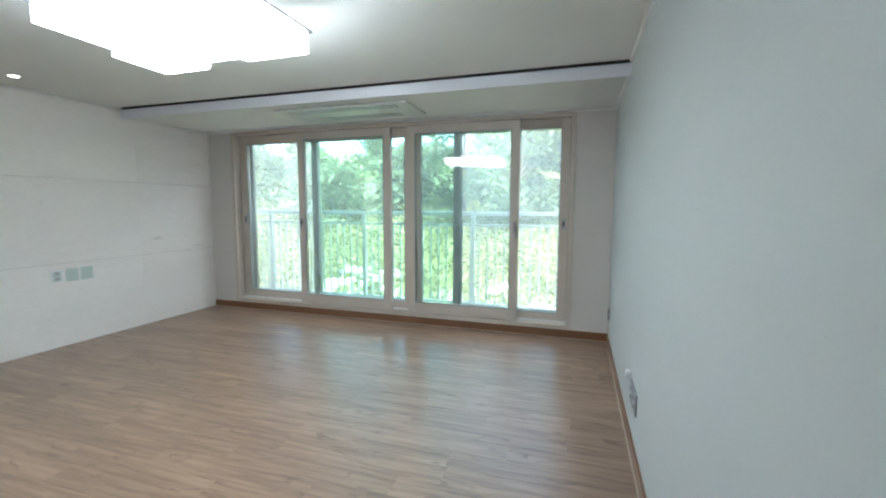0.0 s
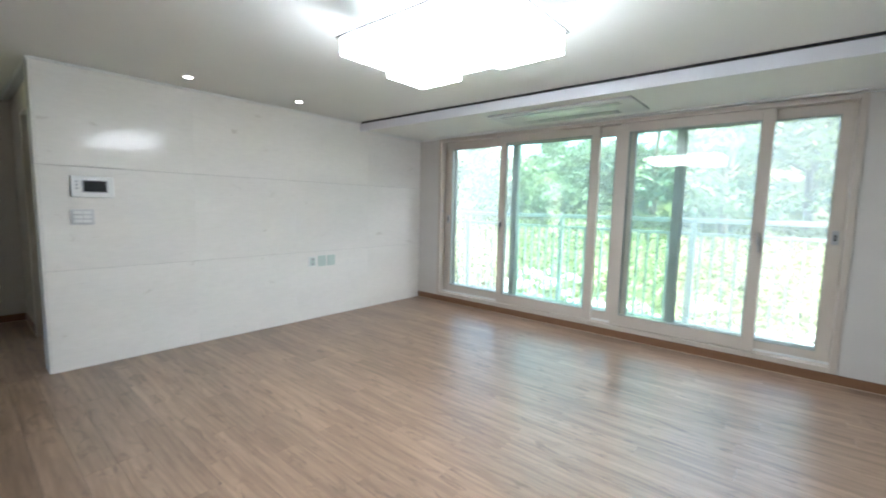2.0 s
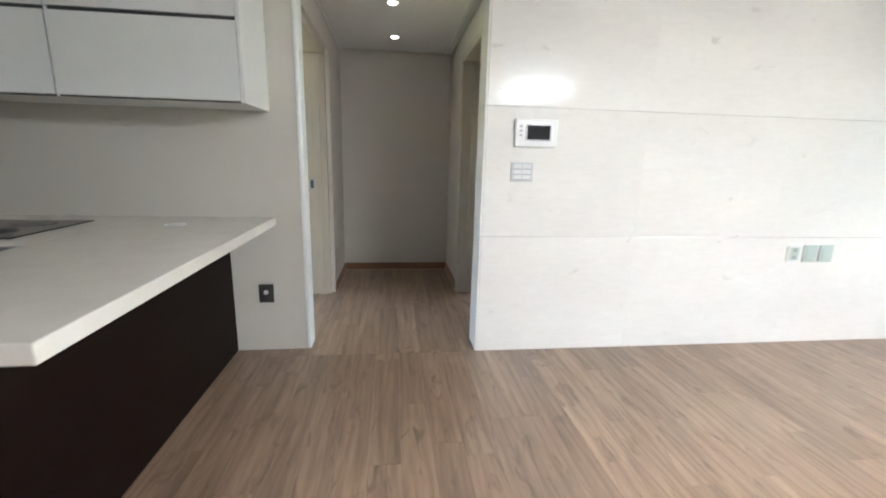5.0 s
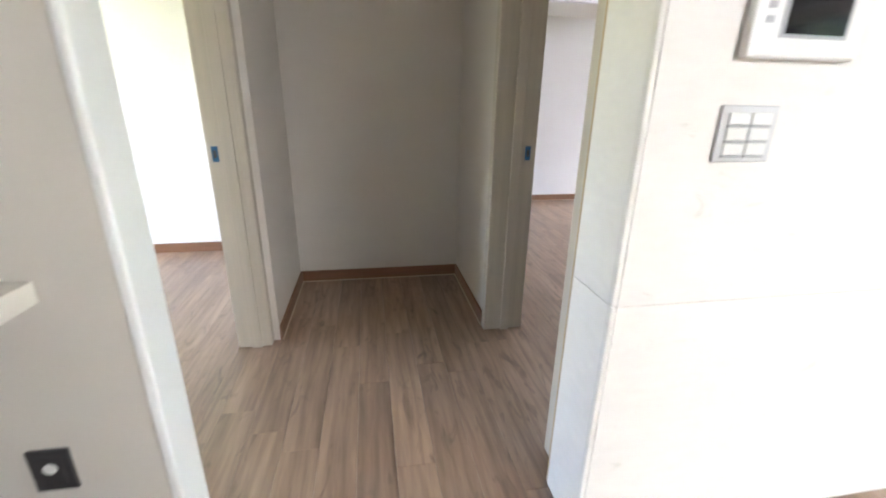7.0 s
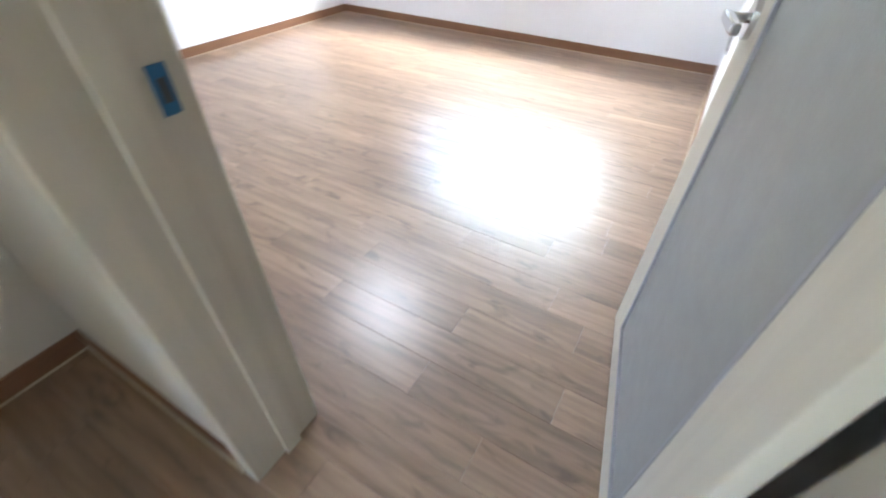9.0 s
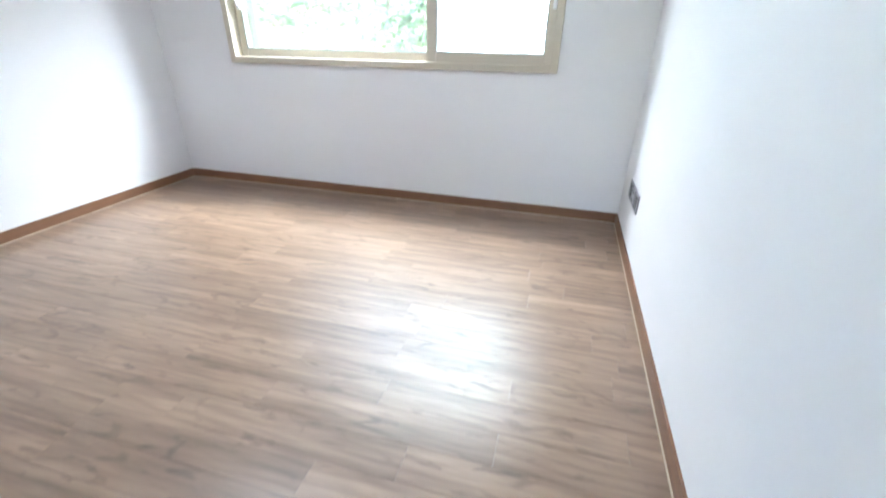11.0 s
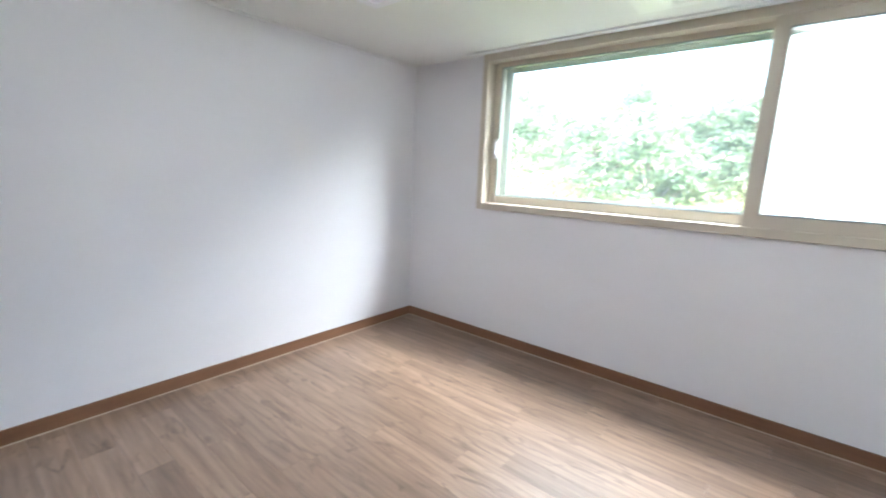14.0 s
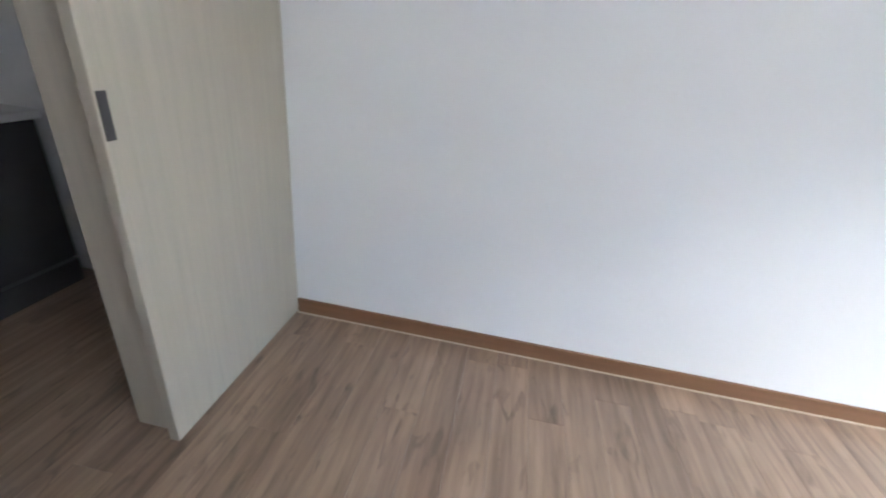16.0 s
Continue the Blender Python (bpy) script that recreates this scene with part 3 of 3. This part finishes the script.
bl = thing("ceiling_lamp", -7.15, 2.6, 2.36, "lit white square acrylic bedroom ceiling lamp", "ceiling lamp")
part("base_plate", boxes((-7.48, -6.82, 2.27, 2.93, 2.33, 2.36), bev=0.002), WHITE, bl)
part("diffuser", boxes((-7.47, -6.83, 2.28, 2.92, 2.265, 2.33), bev=0.008), LAMP_B, bl, "glowing acrylic box")


def downlight():
    t = thing("downlight", -4.11, 1.25, H1, "small round lit recessed downlight", "downlight", "ceiling downlights")
    bm = bmesh.new()
    cyl(bm, (-4.11, 1.25, H1 - 0.004), (-4.11, 1.25, H1), 0.040, seg=28)
    part("ring", bm, WHITE, t)
    bm = bmesh.new()
    cyl(bm, (-4.11, 1.25, H1 - 0.0065), (-4.11, 1.25, H1 - 0.004), 0.030, seg=28)
    part("lens", bm, SPOT, t, "lit lens")
    return t


dl = downlight()
for x, y in ((-4.11, 2.22), (-5.19, -0.175), (-6.05, -0.155)):
    copy_thing(dl, pose(x, y, H1))


def cassette(x0, x1, y0, y1, z, label, film):
    t = thing("air_conditioner", (x0 + x1) / 2, (y0 + y1) / 2, z, label, "air conditioner")
    part("panel", boxes((x0, x1, y0, y1, z - 0.022, z), bev=0.008), LIGHTG if film else WHITE, t)
    w = x1 - x0
    fl = part("flap", boxes((x0 + 0.09 * w, x1 - 0.09 * w, y0 + 0.05, y0 + 0.13, z - 0.030, z - 0.022), bev=0.004), SILVER if film else WHITE, t, "long air flap")
    part("flap_gap", boxes((x0 + 0.085 * w, x1 - 0.085 * w, y0 + 0.13, y0 + 0.142, z - 0.0232, z - 0.022)), GREYP, t)
    gr = part("intake", boxes((x0 + 0.16 * w, x1 - 0.16 * w, y1 - 0.17, y1 - 0.05, z - 0.0235, z - 0.022)), GREYP, t, "recessed grey intake grille")
    for k in range(6):
        y = y1 - 0.165 + 0.02 * k
        part("slat", boxes((x0 + 0.16 * w, x1 - 0.16 * w, y, y + 0.011, z - 0.027, z - 0.0235)), SILVER if film else WHITE, gr)
    return t


cassette(-2.78, -1.40, 3.50, 4.02, H2, "white ceiling air conditioner still under shiny film", True)
cassette(-7.10, -6.02, 3.78, 4.32, H3, "white slim one-way ceiling air conditioner", False)
setting("trim_curtain_rail", boxes((VX0 - 0.12, VX1 + 0.05, BY1 - 0.11, BY1 - 0.06, H3 - 0.012, H3), bev=0.003), WHITE, "thin white curtain rail", "trim")
setting("trim_curtain_rail_living", boxes((WX0, WX1, YW - 0.13, YW - 0.09, H2 - 0.012, H2), bev=0.003), WHITE, "thin white curtain rail", "trim")

# ---- wall fittings ----
ip = thing("intercom", XM, 0.68, 1.33, "white wall intercom with a small dark screen", "intercom")
part("case", boxes((XM, XM + 0.025, 0.55, 0.81, 1.328, 1.49), bev=0.006), WHITE, ip)
part("screen_bezel", boxes((XM + 0.025, XM + 0.027, 0.612, 0.772, 1.365, 1.462), bev=0.001), SILVER, ip)
part("screen", boxes((XM + 0.027, XM + 0.029, 0.622, 0.762, 1.372, 1.455)), BLACKG, ip, "dark screen")
for k in range(3):
    part("button", boxes((XM + 0.025, XM + 0.028, 0.575, 0.592, 1.39 + 0.025 * k, 1.403 + 0.025 * k), bev=0.001), SILVER, ip)
sw = thing("light_switch", XM, 0.61, 1.12, "white six-button wall light switch", "light switch")
part("plate", boxes((XM, XM + 0.009, 0.54, 0.68, 1.12, 1.238), bev=0.003), LIGHTG, sw)
for i in range(2):
    for j in range(3):
        part("button", boxes((XM + 0.009, XM + 0.014, 0.556 + 0.056 * i, 0.606 + 0.056 * i, 1.135 + 0.032 * j, 1.160 + 0.032 * j), bev=0.002), WHITE, sw)
        part("button_gap", boxes((XM + 0.009, XM + 0.0125, 0.557 + 0.056 * i, 0.605 + 0.056 * i, 1.1295 + 0.032 * j, 1.1345 + 0.032 * j)), SILVER, sw)


def outlet_x(name, x, s, y0, y1, z0, z1, plate, inner, label, holes=2):
    """A plate on a wall that faces along x (s = +1 or -1)."""
    t = thing(name, x, (y0 + y1) / 2, z0, label, "wall socket")
    f = lambda a, b: (min(x + s * a, x + s * b), max(x + s * a, x + s * b))
    part("plate", boxes((*f(0, 0.009), y0, y1, z0, z1), bev=0.003), plate, t)
    dy, dz = (y1 - y0) * 0.2, (z1 - z0) * 0.14
    ins = part("insert", boxes((*f(0.009, 0.0115), y0 + dy, y1 - dy, z0 + dz, z1 - dz), bev=0.001), inner, t)
    for k in range(holes):
        zc = z0 + (z1 - z0) * (k + 0.5 + 0.15 * (0.5 - k)) / holes
        bm = bmesh.new()
        cyl(bm, (x + s * 0.0115, (y0 + y1) / 2, zc), (x + s * 0.013, (y0 + y1) / 2, zc), 0.015, seg=14)
        part("socket_face", bm, (SILVER if plate in (MINT, WHITE) else CHAR) if holes > 1 else WHITE, ins)
    return t


for k in range(3):
    outlet_x("wall_socket", XM, 1, 2.54 + 0.125 * k, 2.645 + 0.125 * k, 0.60, 0.722, WHITE if k == 0 else MINT, MINT, "pale green-white wall socket plate on marble", 2 if k == 0 else 0)
    outlet_x("wall_socket", BX1, -1, 3.915 + 0.128 * k, 4.035 + 0.128 * k, 0.335, 0.455, GREYP, SILVER if k == 1 else CHAR, "dark grey wall socket plate in a row", 2)
for k in range(2):
    outlet_x("wall_socket", XR, -1, 2.29 + 0.12 * k, 2.40 + 0.12 * k, 0.245, 0.36, GREYP, SILVER, "grey wall socket plate with silver insert", 2)
cl = thing("wall_clip", XR, 2.58, 0.35, "small white plastic cable clip on the wall", "clip")
part("clip", boxes((XR - 0.03, XR, 2.545, 2.60, 0.345, 0.385), bev=0.008), WHITE, cl)
outlet_x("wall_socket", XR, -1, 4.20, 4.31, 0.24, 0.36, GREYP, CHAR, "grey wall socket plate near the corner", 2)
outlet_x("wall_socket", KX, 1, -1.015, -0.925, 0.325, 0.445, CHAR, CHAR, "charcoal wall socket plate on the pillar", 1)

# ---- bedroom door ----
dr = thing("bedroom_door", -4.868, 0.653, 0, "beige door standing open with a grey inset panel", "door")
MD = Matrix.Translation((-4.868, 0.653, 0)) @ Matrix.Rotation(radians(9.8), 4, "Z")


def leaf_part(name, bm, m, parent, label=""):
    bm.transform(MD)
    return part(name, bm, m, parent, label)


DW, DT = 0.86, 0.038
leaf_part("stile", boxes((-DT, 0, 0, 0.13, 0.012, 2.05), bev=0.004), BEIGE, dr)
st = leaf_part("stile", boxes((-DT, 0, DW - 0.13, DW, 0.012, 2.05), bev=0.004), BEIGE, dr)
leaf_part("bottom_rail", boxes((-DT, 0, 0.131, DW - 0.131, 0.012, 0.10), bev=0.003), BEIGE, dr)
leaf_part("top_rail", boxes((-DT, 0, 0.131, DW - 0.131, 1.95, 2.05), bev=0.003), BEIGE, dr)
leaf_part("inset_panel", boxes((-DT + 0.009, -0.009, 0.131, DW - 0.131, 0.10, 1.95)), GREYPAN, dr, "grey grained inset panel")
leaf_part("bead", boxes((-DT + 0.001, -DT + 0.009, 0.131, 0.142, 0.101, 1.949), (-DT + 0.001, -DT + 0.009, DW - 0.142, DW - 0.131, 0.101, 1.949),
                        (-DT + 0.001, -DT + 0.009, 0.142, DW - 0.142, 0.101, 0.111)), GREYP, dr)
for s_, x in ((-1, -DT),):
    bm = bmesh.new()
    rose = bmesh.new()
    cyl(rose, (x, 0, 0), (x - 0.012, 0, 0), 0.024, seg=28)
    bmesh.ops.scale(rose, vec=(1, 1, 1.7), verts=rose.verts)
    bmesh.ops.translate(rose, vec=(0, DW - 0.055, 1.02), verts=rose.verts)
    leaf_part("rose", rose, CHROME, st, "oval chrome handle plate")
    cyl(bm, (x + s_ * 0.01, DW - 0.055, 1.02), (x + s_ * 0.05, DW - 0.055, 1.02), 0.010, seg=14)
    box(bm, min(x + s_ * 0.042, x + s_ * 0.06), max(x + s_ * 0.042, x + s_ * 0.06), DW - 0.175, DW - 0.042, 1.009, 1.031, bev=0.005)
    leaf_part("lever_handle", bm, CHROME, st, "chrome lever handle")
for z in (0.2, 1.1, 1.85):
    bm = bmesh.new()
    cyl(bm, (-0.02, -0.008, z - 0.05), (-0.02, -0.008, z + 0.05), 0.008, seg=12)
    leaf_part("hinge", bm, STEEL, dr, "steel hinge")

# ---- sliding door to the dressing room ----
sl = thing("sliding_door", -8.63, 0.94, 0, "cream wood-grain sliding door panel pushed open", "sliding door")
part("leaf", boxes((BX0 + 0.003, -8.207, 0.914, 0.950, 0.008, 2.12), bev=0.003), BEIGE, sl)
ph = part("flush_handle", boxes((-8.238, -8.213, 0.950, 0.953, 0.995, 1.105), bev=0.001), CHAR, sl, "dark steel flush pull")
part("recess", boxes((-8.234, -8.217, 0.953, 0.9542, 1.0, 1.10)), CHAR, ph)
setting("trim_sliding_track", boxes((BX0, OX + 0.1, BY0, BY0 + 0.045, 2.125, 2.16), bev=0.002), BEIGE, "cream sliding door track cover", "trim")
setting("trim_sliding_jamb", boxes((-8.268, -8.245, BY0 - 0.15, BY0 - 0.001, 0, 2.08), bev=0.003), BEIGE, "cream lining of the sliding door opening", "trim")
# carcass and plinth in charcoal to put the unlit room's darkness into their colour
vn = thing("vanity_unit", -8.3, -0.4, 0, "vanity unit with a white top, darkened for the unlit room", "vanity")
part("carcass", boxes((-8.95, -7.7, -0.70, -0.22, 0.12, 0.80), bev=0.006), CHAR, vn)
part("top", boxes((-8.97, -7.68, -0.705, -0.20, 0.80, 0.84), bev=0.008), WHITE, vn)
part("plinth", boxes((-8.93, -7.72, -0.70, -0.19, 0.0, 0.12), bev=0.004), CHAR, vn)

# ---- kitchen ----
CT = 0.873
wt = thing("worktop", -3.7, -2.0, CT - 0.05, "cream stone peninsula worktop with a square edge", "worktop")
YF, XF, YE = -0.885, -2.815, -3.3
sx0, sx1, sy0, sy1 = -3.75, -3.22, -2.30, -1.62
part("slab", boxes((KX + 0.001, XF, sy1, YF, CT - 0.05, CT), bev=0.004), STONE, wt)
for r_ in ((KX + 0.001, sx0, YE, sy1), (sx1, XF, YE, sy1), (sx0, sx1, YE, sy0)):
    part("slab", boxes((*r_, CT - 0.05, CT)), STONE, wt)
sk = thing("kitchen_sink", -3.48, -1.96, 0.65, "brushed steel undermount kitchen sink", "sink")
part("basin", boxes((sx0 + 0.0, sx0 + 0.012, sy0, sy1, 0.66, CT - 0.004), (sx1 - 0.012, sx1, sy0, sy1, 0.66, CT - 0.004), (sx0 + 0.012, sx1 - 0.012, sy0, sy0 + 0.012, 0.66, CT - 0.004),
                    (sx0 + 0.012, sx1 - 0.012, sy1 - 0.012, sy1, 0.66, CT - 0.004), (sx0, sx1, sy0, sy1, 0.648, 0.66)), STEEL, sk)
ck = thing("cooktop", -4.13, -2.1, CT, "black glass built-in cooktop on the worktop", "cooktop")
part("glass_plate", boxes((-4.39, -3.88, -2.4, -1.77, CT, CT + 0.006), bev=0.002), BLACKG, ck)
for x, y in ((-4.25, -1.95), (-4.02, -1.95), (-4.25, -2.22), (-4.02, -2.22)):
    bm = bmesh.new()
    cyl(bm, (x, y, CT + 0.006), (x, y, CT + 0.0066), 0.085, seg=32)
    part("zone", bm, CHAR, ck)
po = thing("pop_up_socket", -4.27, -1.306, CT, "round steel pop-up socket cap in the worktop", "pop-up socket")
bm = bmesh.new()
cyl(bm, (-4.27, -1.306, CT), (-4.27, -1.306, CT + 0.004), 0.05, seg=28)
part("rim", bm, STEEL, po)
bm = bmesh.new()
cyl(bm, (-4.27, -1.306, CT + 0.004), (-4.27, -1.306, CT + 0.0055), 0.036, seg=28)
part("cap", bm, SILVER, po)
bc = thing("base_cabinet", -3.85, -1.17, 0, "dark brown panelled peninsula base cabinet", "base cabinet")
part("back_panel", boxes((KX + 0.001, -2.935, -1.186, -1.168, 0.0, CT - 0.05), bev=0.002), BROWN, bc)
part("carcass", boxes((KX + 0.001, -2.953, YE, -1.187, 0.0, 0.64)), BROWN, bc)
for k in range(4):
    y = -1.187 - 0.001 - k * 0.53
    part("door", boxes((-2.952, -2.935, max(y - 0.526, YE), y if k else -1.20, 0.02, CT - 0.05), bev=0.002), BROWN, bc)
for k in range(3):
    y1 = -0.905 - 0.82 * k
    y0 = y1 - 0.818
    cb = thing("wall_cabinet", -4.4, (y0 + y1) / 2, 1.49, "glossy white wall cabinet with two lift-up fronts", "wall cabinet", "kitchen wall cabinets")
    part("body", boxes((KX + 0.001, -4.22, y0, y1, 1.492, 2.27)), CABSIDE, cb)
    for z0, z1 in ((1.497, 1.858), (1.876, 2.262)):
        dd = part("door", boxes((-4.219, -4.200, y0 + 0.002, y1 - 0.002, z0, z1), bev=0.002), GLOSSW, cb)
    part("finger_gap", boxes((-4.2195, -4.212, y0 + 0.01, y1 - 0.01, 1.859, 1.875), (-4.2195, -4.208, y0 + 0.01, y1 - 0.01, 1.489, 1.4965)), DARK, cb)
ep = thing("end_panel", -4.4, -0.895, 1.49, "white side panel closing the wall cabinets", "cabinet panel")
part("panel", boxes((KX + 0.001, -4.196, -0.904, -0.886, 1.488, 2.285), bev=0.002), CABSIDE, ep)
fp = thing("cabinet_filler", -4.4, -2.1, 2.27, "white filler strip above the wall cabinets", "cabinet panel")
part("strip", boxes((-4.235, -4.205, -3.36, -0.905, 2.272, 2.30)), CABSIDE, fp)

# ---- outdoors ----


def land(x, y):
    d = max(0.0, y - 7.0)
    s = min(1.0, d / 34.0)
    h = -0.95 + 7.2 * s * s * (3 - 2 * s) + 0.35 * max(0, s - 0.3)
    return h + 0.35 * noise.noise(Vector((x * 0.25, y * 0.25, 0))) * min(1, d / 3)


nx, ny = 70, 70
px = [-1200, -400, -150, -90] + [-60 + 120 * i / (nx - 1) for i in range(nx)] + [90, 150, 400, 1200]
py = [-1200, -400, -100, -40] + [-10 + 70 * i / (ny - 1) for i in range(ny)] + [90, 150, 400, 1200]
verts = [(x, y, land(x, y)) for y in py for x in px]
W = len(px)
faces = [(j * W + i, j * W + i + 1, (j + 1) * W + i + 1, (j + 1) * W + i) for j in range(len(py) - 1) for i in range(W - 1)]
me = bpy.data.meshes.new("ground")
me.from_pydata(verts, [], faces)
me.materials.append(SOIL)
tagged(new("ground", me), "grassy weedy slope rising behind the building", "ground", kind="structure")


def leaves(count, place, size, rng):
    """Small bent leaf blades round given centres."""
    vs, fs = [], []
    for _ in range(count):
        c, s = place(rng), size * rng.uniform(0.5, 1.4)
        a = Vector((rng.gauss(0, 1), rng.gauss(0, 1), rng.gauss(0, 0.6))).normalized()
        b = a.cross(Vector((rng.gauss(0, 1), rng.gauss(0, 1), rng.gauss(0, 1)))).normalized()
        n0 = len(vs)
        vs += [c - a * s, c - b * s * 0.45, c + a * s, c + b * s * 0.45]
        fs.append((n0, n0 + 1, n0 + 2, n0 + 3))
    return vs, fs


def leaf_object(name, vs, fs, material, parent=None):
    m = bpy.data.meshes.new(name)
    m.from_pydata(vs, [], fs)
    m.materials.append(material)
    ob = new(name, m)
    if parent:
        ob.parent = parent
    return ob


def tree(seed, tall, spread, material):
    rng = random.Random(seed)
    t = thing("tree", 0, 0, 0, "leafy green broadleaf tree on the slope", "tree", "trees on the slope")
    bm = bmesh.new()
    cyl(bm, (0, 0, -0.4), (rng.uniform(-.2, .2), 0, tall * 0.45), 0.16, 0.10, 10)
    cyl(bm, (0, 0, tall * 0.44), (rng.uniform(-.4, .4), rng.uniform(-.3, .3), tall * 0.9), 0.10, 0.03, 8)
    clumps = []
    for k in range(26):
        a, h = rng.uniform(0, 6.28), rng.uniform(0.18, 1.0)
        r = spread * math.sin(min(1, h * 1.05) * 2.6 + 0.35) * rng.uniform(0.4, 1.0)
        c = Vector((math.cos(a) * r, math.sin(a) * r, tall * h))
        clumps.append((c, rng.uniform(0.35, 0.85)))
        if k % 3 == 0:
            cyl(bm, (0, 0, tall * h * 0.7), c, 0.05, 0.015, 6)
    part("trunk", bm, BARK, t)

    def place(g):
        c, r = g.choice(clumps)
        return c + Vector((g.gauss(0, 1), g.gauss(0, 1), g.gauss(0, 0.6))) * r * 0.55
    leaf_object("crown", *leaves(3800, place, 0.13, rng), material, t)
    return t


rng = random.Random(4)
kinds = [tree(1, 5.4, 1.9, LEAF), tree(2, 4.6, 1.7, LEAF_Y), tree(3, 6.2, 2.2, LEAF), tree(5, 4.0, 1.6, LEAF)]
spots = []
for row, (y, step) in enumerate(((18, 2.6), (22, 2.6), (27, 3.0), (33, 3.4))):
    x = -34 + row
    while x < 24:
        spots.append((x + rng.uniform(-.8, .8), y + rng.uniform(-1.5, 1.5)))
        x += step
for i, (x, y) in enumerate(spots):
    m = pose(x, y, land(x, y) - (0.1 if x > -7 else 3.6), 0, 0, rng.uniform(0, 360))
    if i < 4:
        kinds[i].matrix_basis = m
    else:
        copy_thing(kinds[rng.choice((0, 0, 1, 2, 2, 3))], m)


def shrub_place(g):
    x, y = g.uniform(-22, 9), 6.4 + 12 * g.random() ** 1.3
    hump = max(0.05, 0.45 + 0.55 * noise.noise(Vector((x * 0.6, y * 0.6, 3))))
    return Vector((x, y, land(x, y) + g.random() * hump))


tagged(leaf_object("shrubs", *leaves(60000, shrub_place, 0.085, rng), SHRUB), "dense low green weeds and shrubs", "shrubs", kind="stuff")


def rock(seed):
    g = random.Random(seed)
    bm = bmesh.new()
    bmesh.ops.create_icosphere(bm, subdivisions=2, radius=0.35)
    for v in bm.verts:
        v.co = v.co * (1 + 0.5 * noise.noise(v.co * 2.6 + Vector((seed, 0, 0))))
        v.co.z *= 0.6
    o = part("rock", bm, ROCK)
    return tagged(o, "pale grey boulder among the weeds", "rock", "boulders")


protos = [rock(k) for k in (1, 2, 3)]
for i in range(30):
    x, y = rng.uniform(-6, 4), rng.uniform(7.2, 11)
    m = pose(x, y, land(x, y) + 0.15, 0, 0, rng.uniform(0, 360))
    if i < 3:
        protos[i].matrix_basis = m
    else:
        copy_thing(protos[i % 3], m)

# ---- floor planks ----


def plank_floor(name, label, areas, seed):
    """A floor with one board for each plank, laid along x."""
    g = random.Random(seed)
    fl = thing(name, areas[0][0], areas[0][2], 0, label, "floor", kind="structure")
    part("subfloor", boxes(*[(a, b, c, d, -0.2, -0.009) for a, b, c, d in areas]), DARK, fl)
    PW, PL, cache = 0.14, 0.93, {}
    for x0, x1, y0, y1 in areas:
        row = math.floor(y0 / PW)
        while row * PW < y1:
            a, b = max(row * PW, y0), min((row + 1) * PW, y1)
            off = random.Random(row * 7 + 1).random() * PL
            x = x0 - (x0 - off) % PL
            while x < x1:
                c, d = max(x, x0), min(x + PL, x1)
                if d - c > 0.01 and b - a > 0.004:
                    key = (round(d - c, 3), round(b - a, 3))
                    if key not in cache:
                        lx, ly = key[0] / 2, key[1] / 2
                        e = 0.0007
                        vs = [(-lx, -ly, -0.009), (lx, -ly, -0.009), (lx, ly, -0.009), (-lx, ly, -0.009),
                              (-lx + .0003, -ly + .0003, -e), (lx - .0003, -ly + .0003, -e), (lx - .0003, ly - .0003, -e), (-lx + .0003, ly - .0003, -e),
                              (-lx + e, -ly + e, 0), (lx - e, -ly + e, 0), (lx - e, ly - e, 0), (-lx + e, ly - e, 0)]
                        fs = [(8, 9, 10, 11)] + [(k + i, k + (i + 1) % 4, k + 4 + (i + 1) % 4, k + 4 + i) for k in (0, 4) for i in range(4)]
                        m = bpy.data.meshes.new("plank")
                        m.from_pydata(vs, [], fs)
                        m.materials.append(WOOD)
                        cache[key] = m
                    o = new("plank", cache[key])
                    o.parent, o.matrix_parent_inverse = fl, fl.matrix_basis.inverted()
                    o.location = ((c + d) / 2, (a + b) / 2, 0)
                x += PL
            row += 1


plank_floor("floor_living", "grey-brown walnut laminate plank floor", [(XM, XR, -1.16, YW), (KX, XM, -1.16, HS - 0.2)], 1)
plank_floor("floor_kitchen", "grey-brown walnut laminate plank floor", [(KX, XR, YB, -1.16)], 5)
plank_floor("floor_hall", "grey-brown walnut laminate hall floor", [(XE, XM, HS - 0.2, 0.645)], 2)
plank_floor("floor_bedroom", "grey-brown walnut laminate bedroom floor", [(BX0, -4.72, 0.645, BY1)], 3)
plank_floor("floor_small_rooms", "grey-brown walnut laminate floor", [(LX, KX - 0.13, -3.9, HS - 0.2), (BX0, XE - 0.24, -0.706, 0.645)], 6)
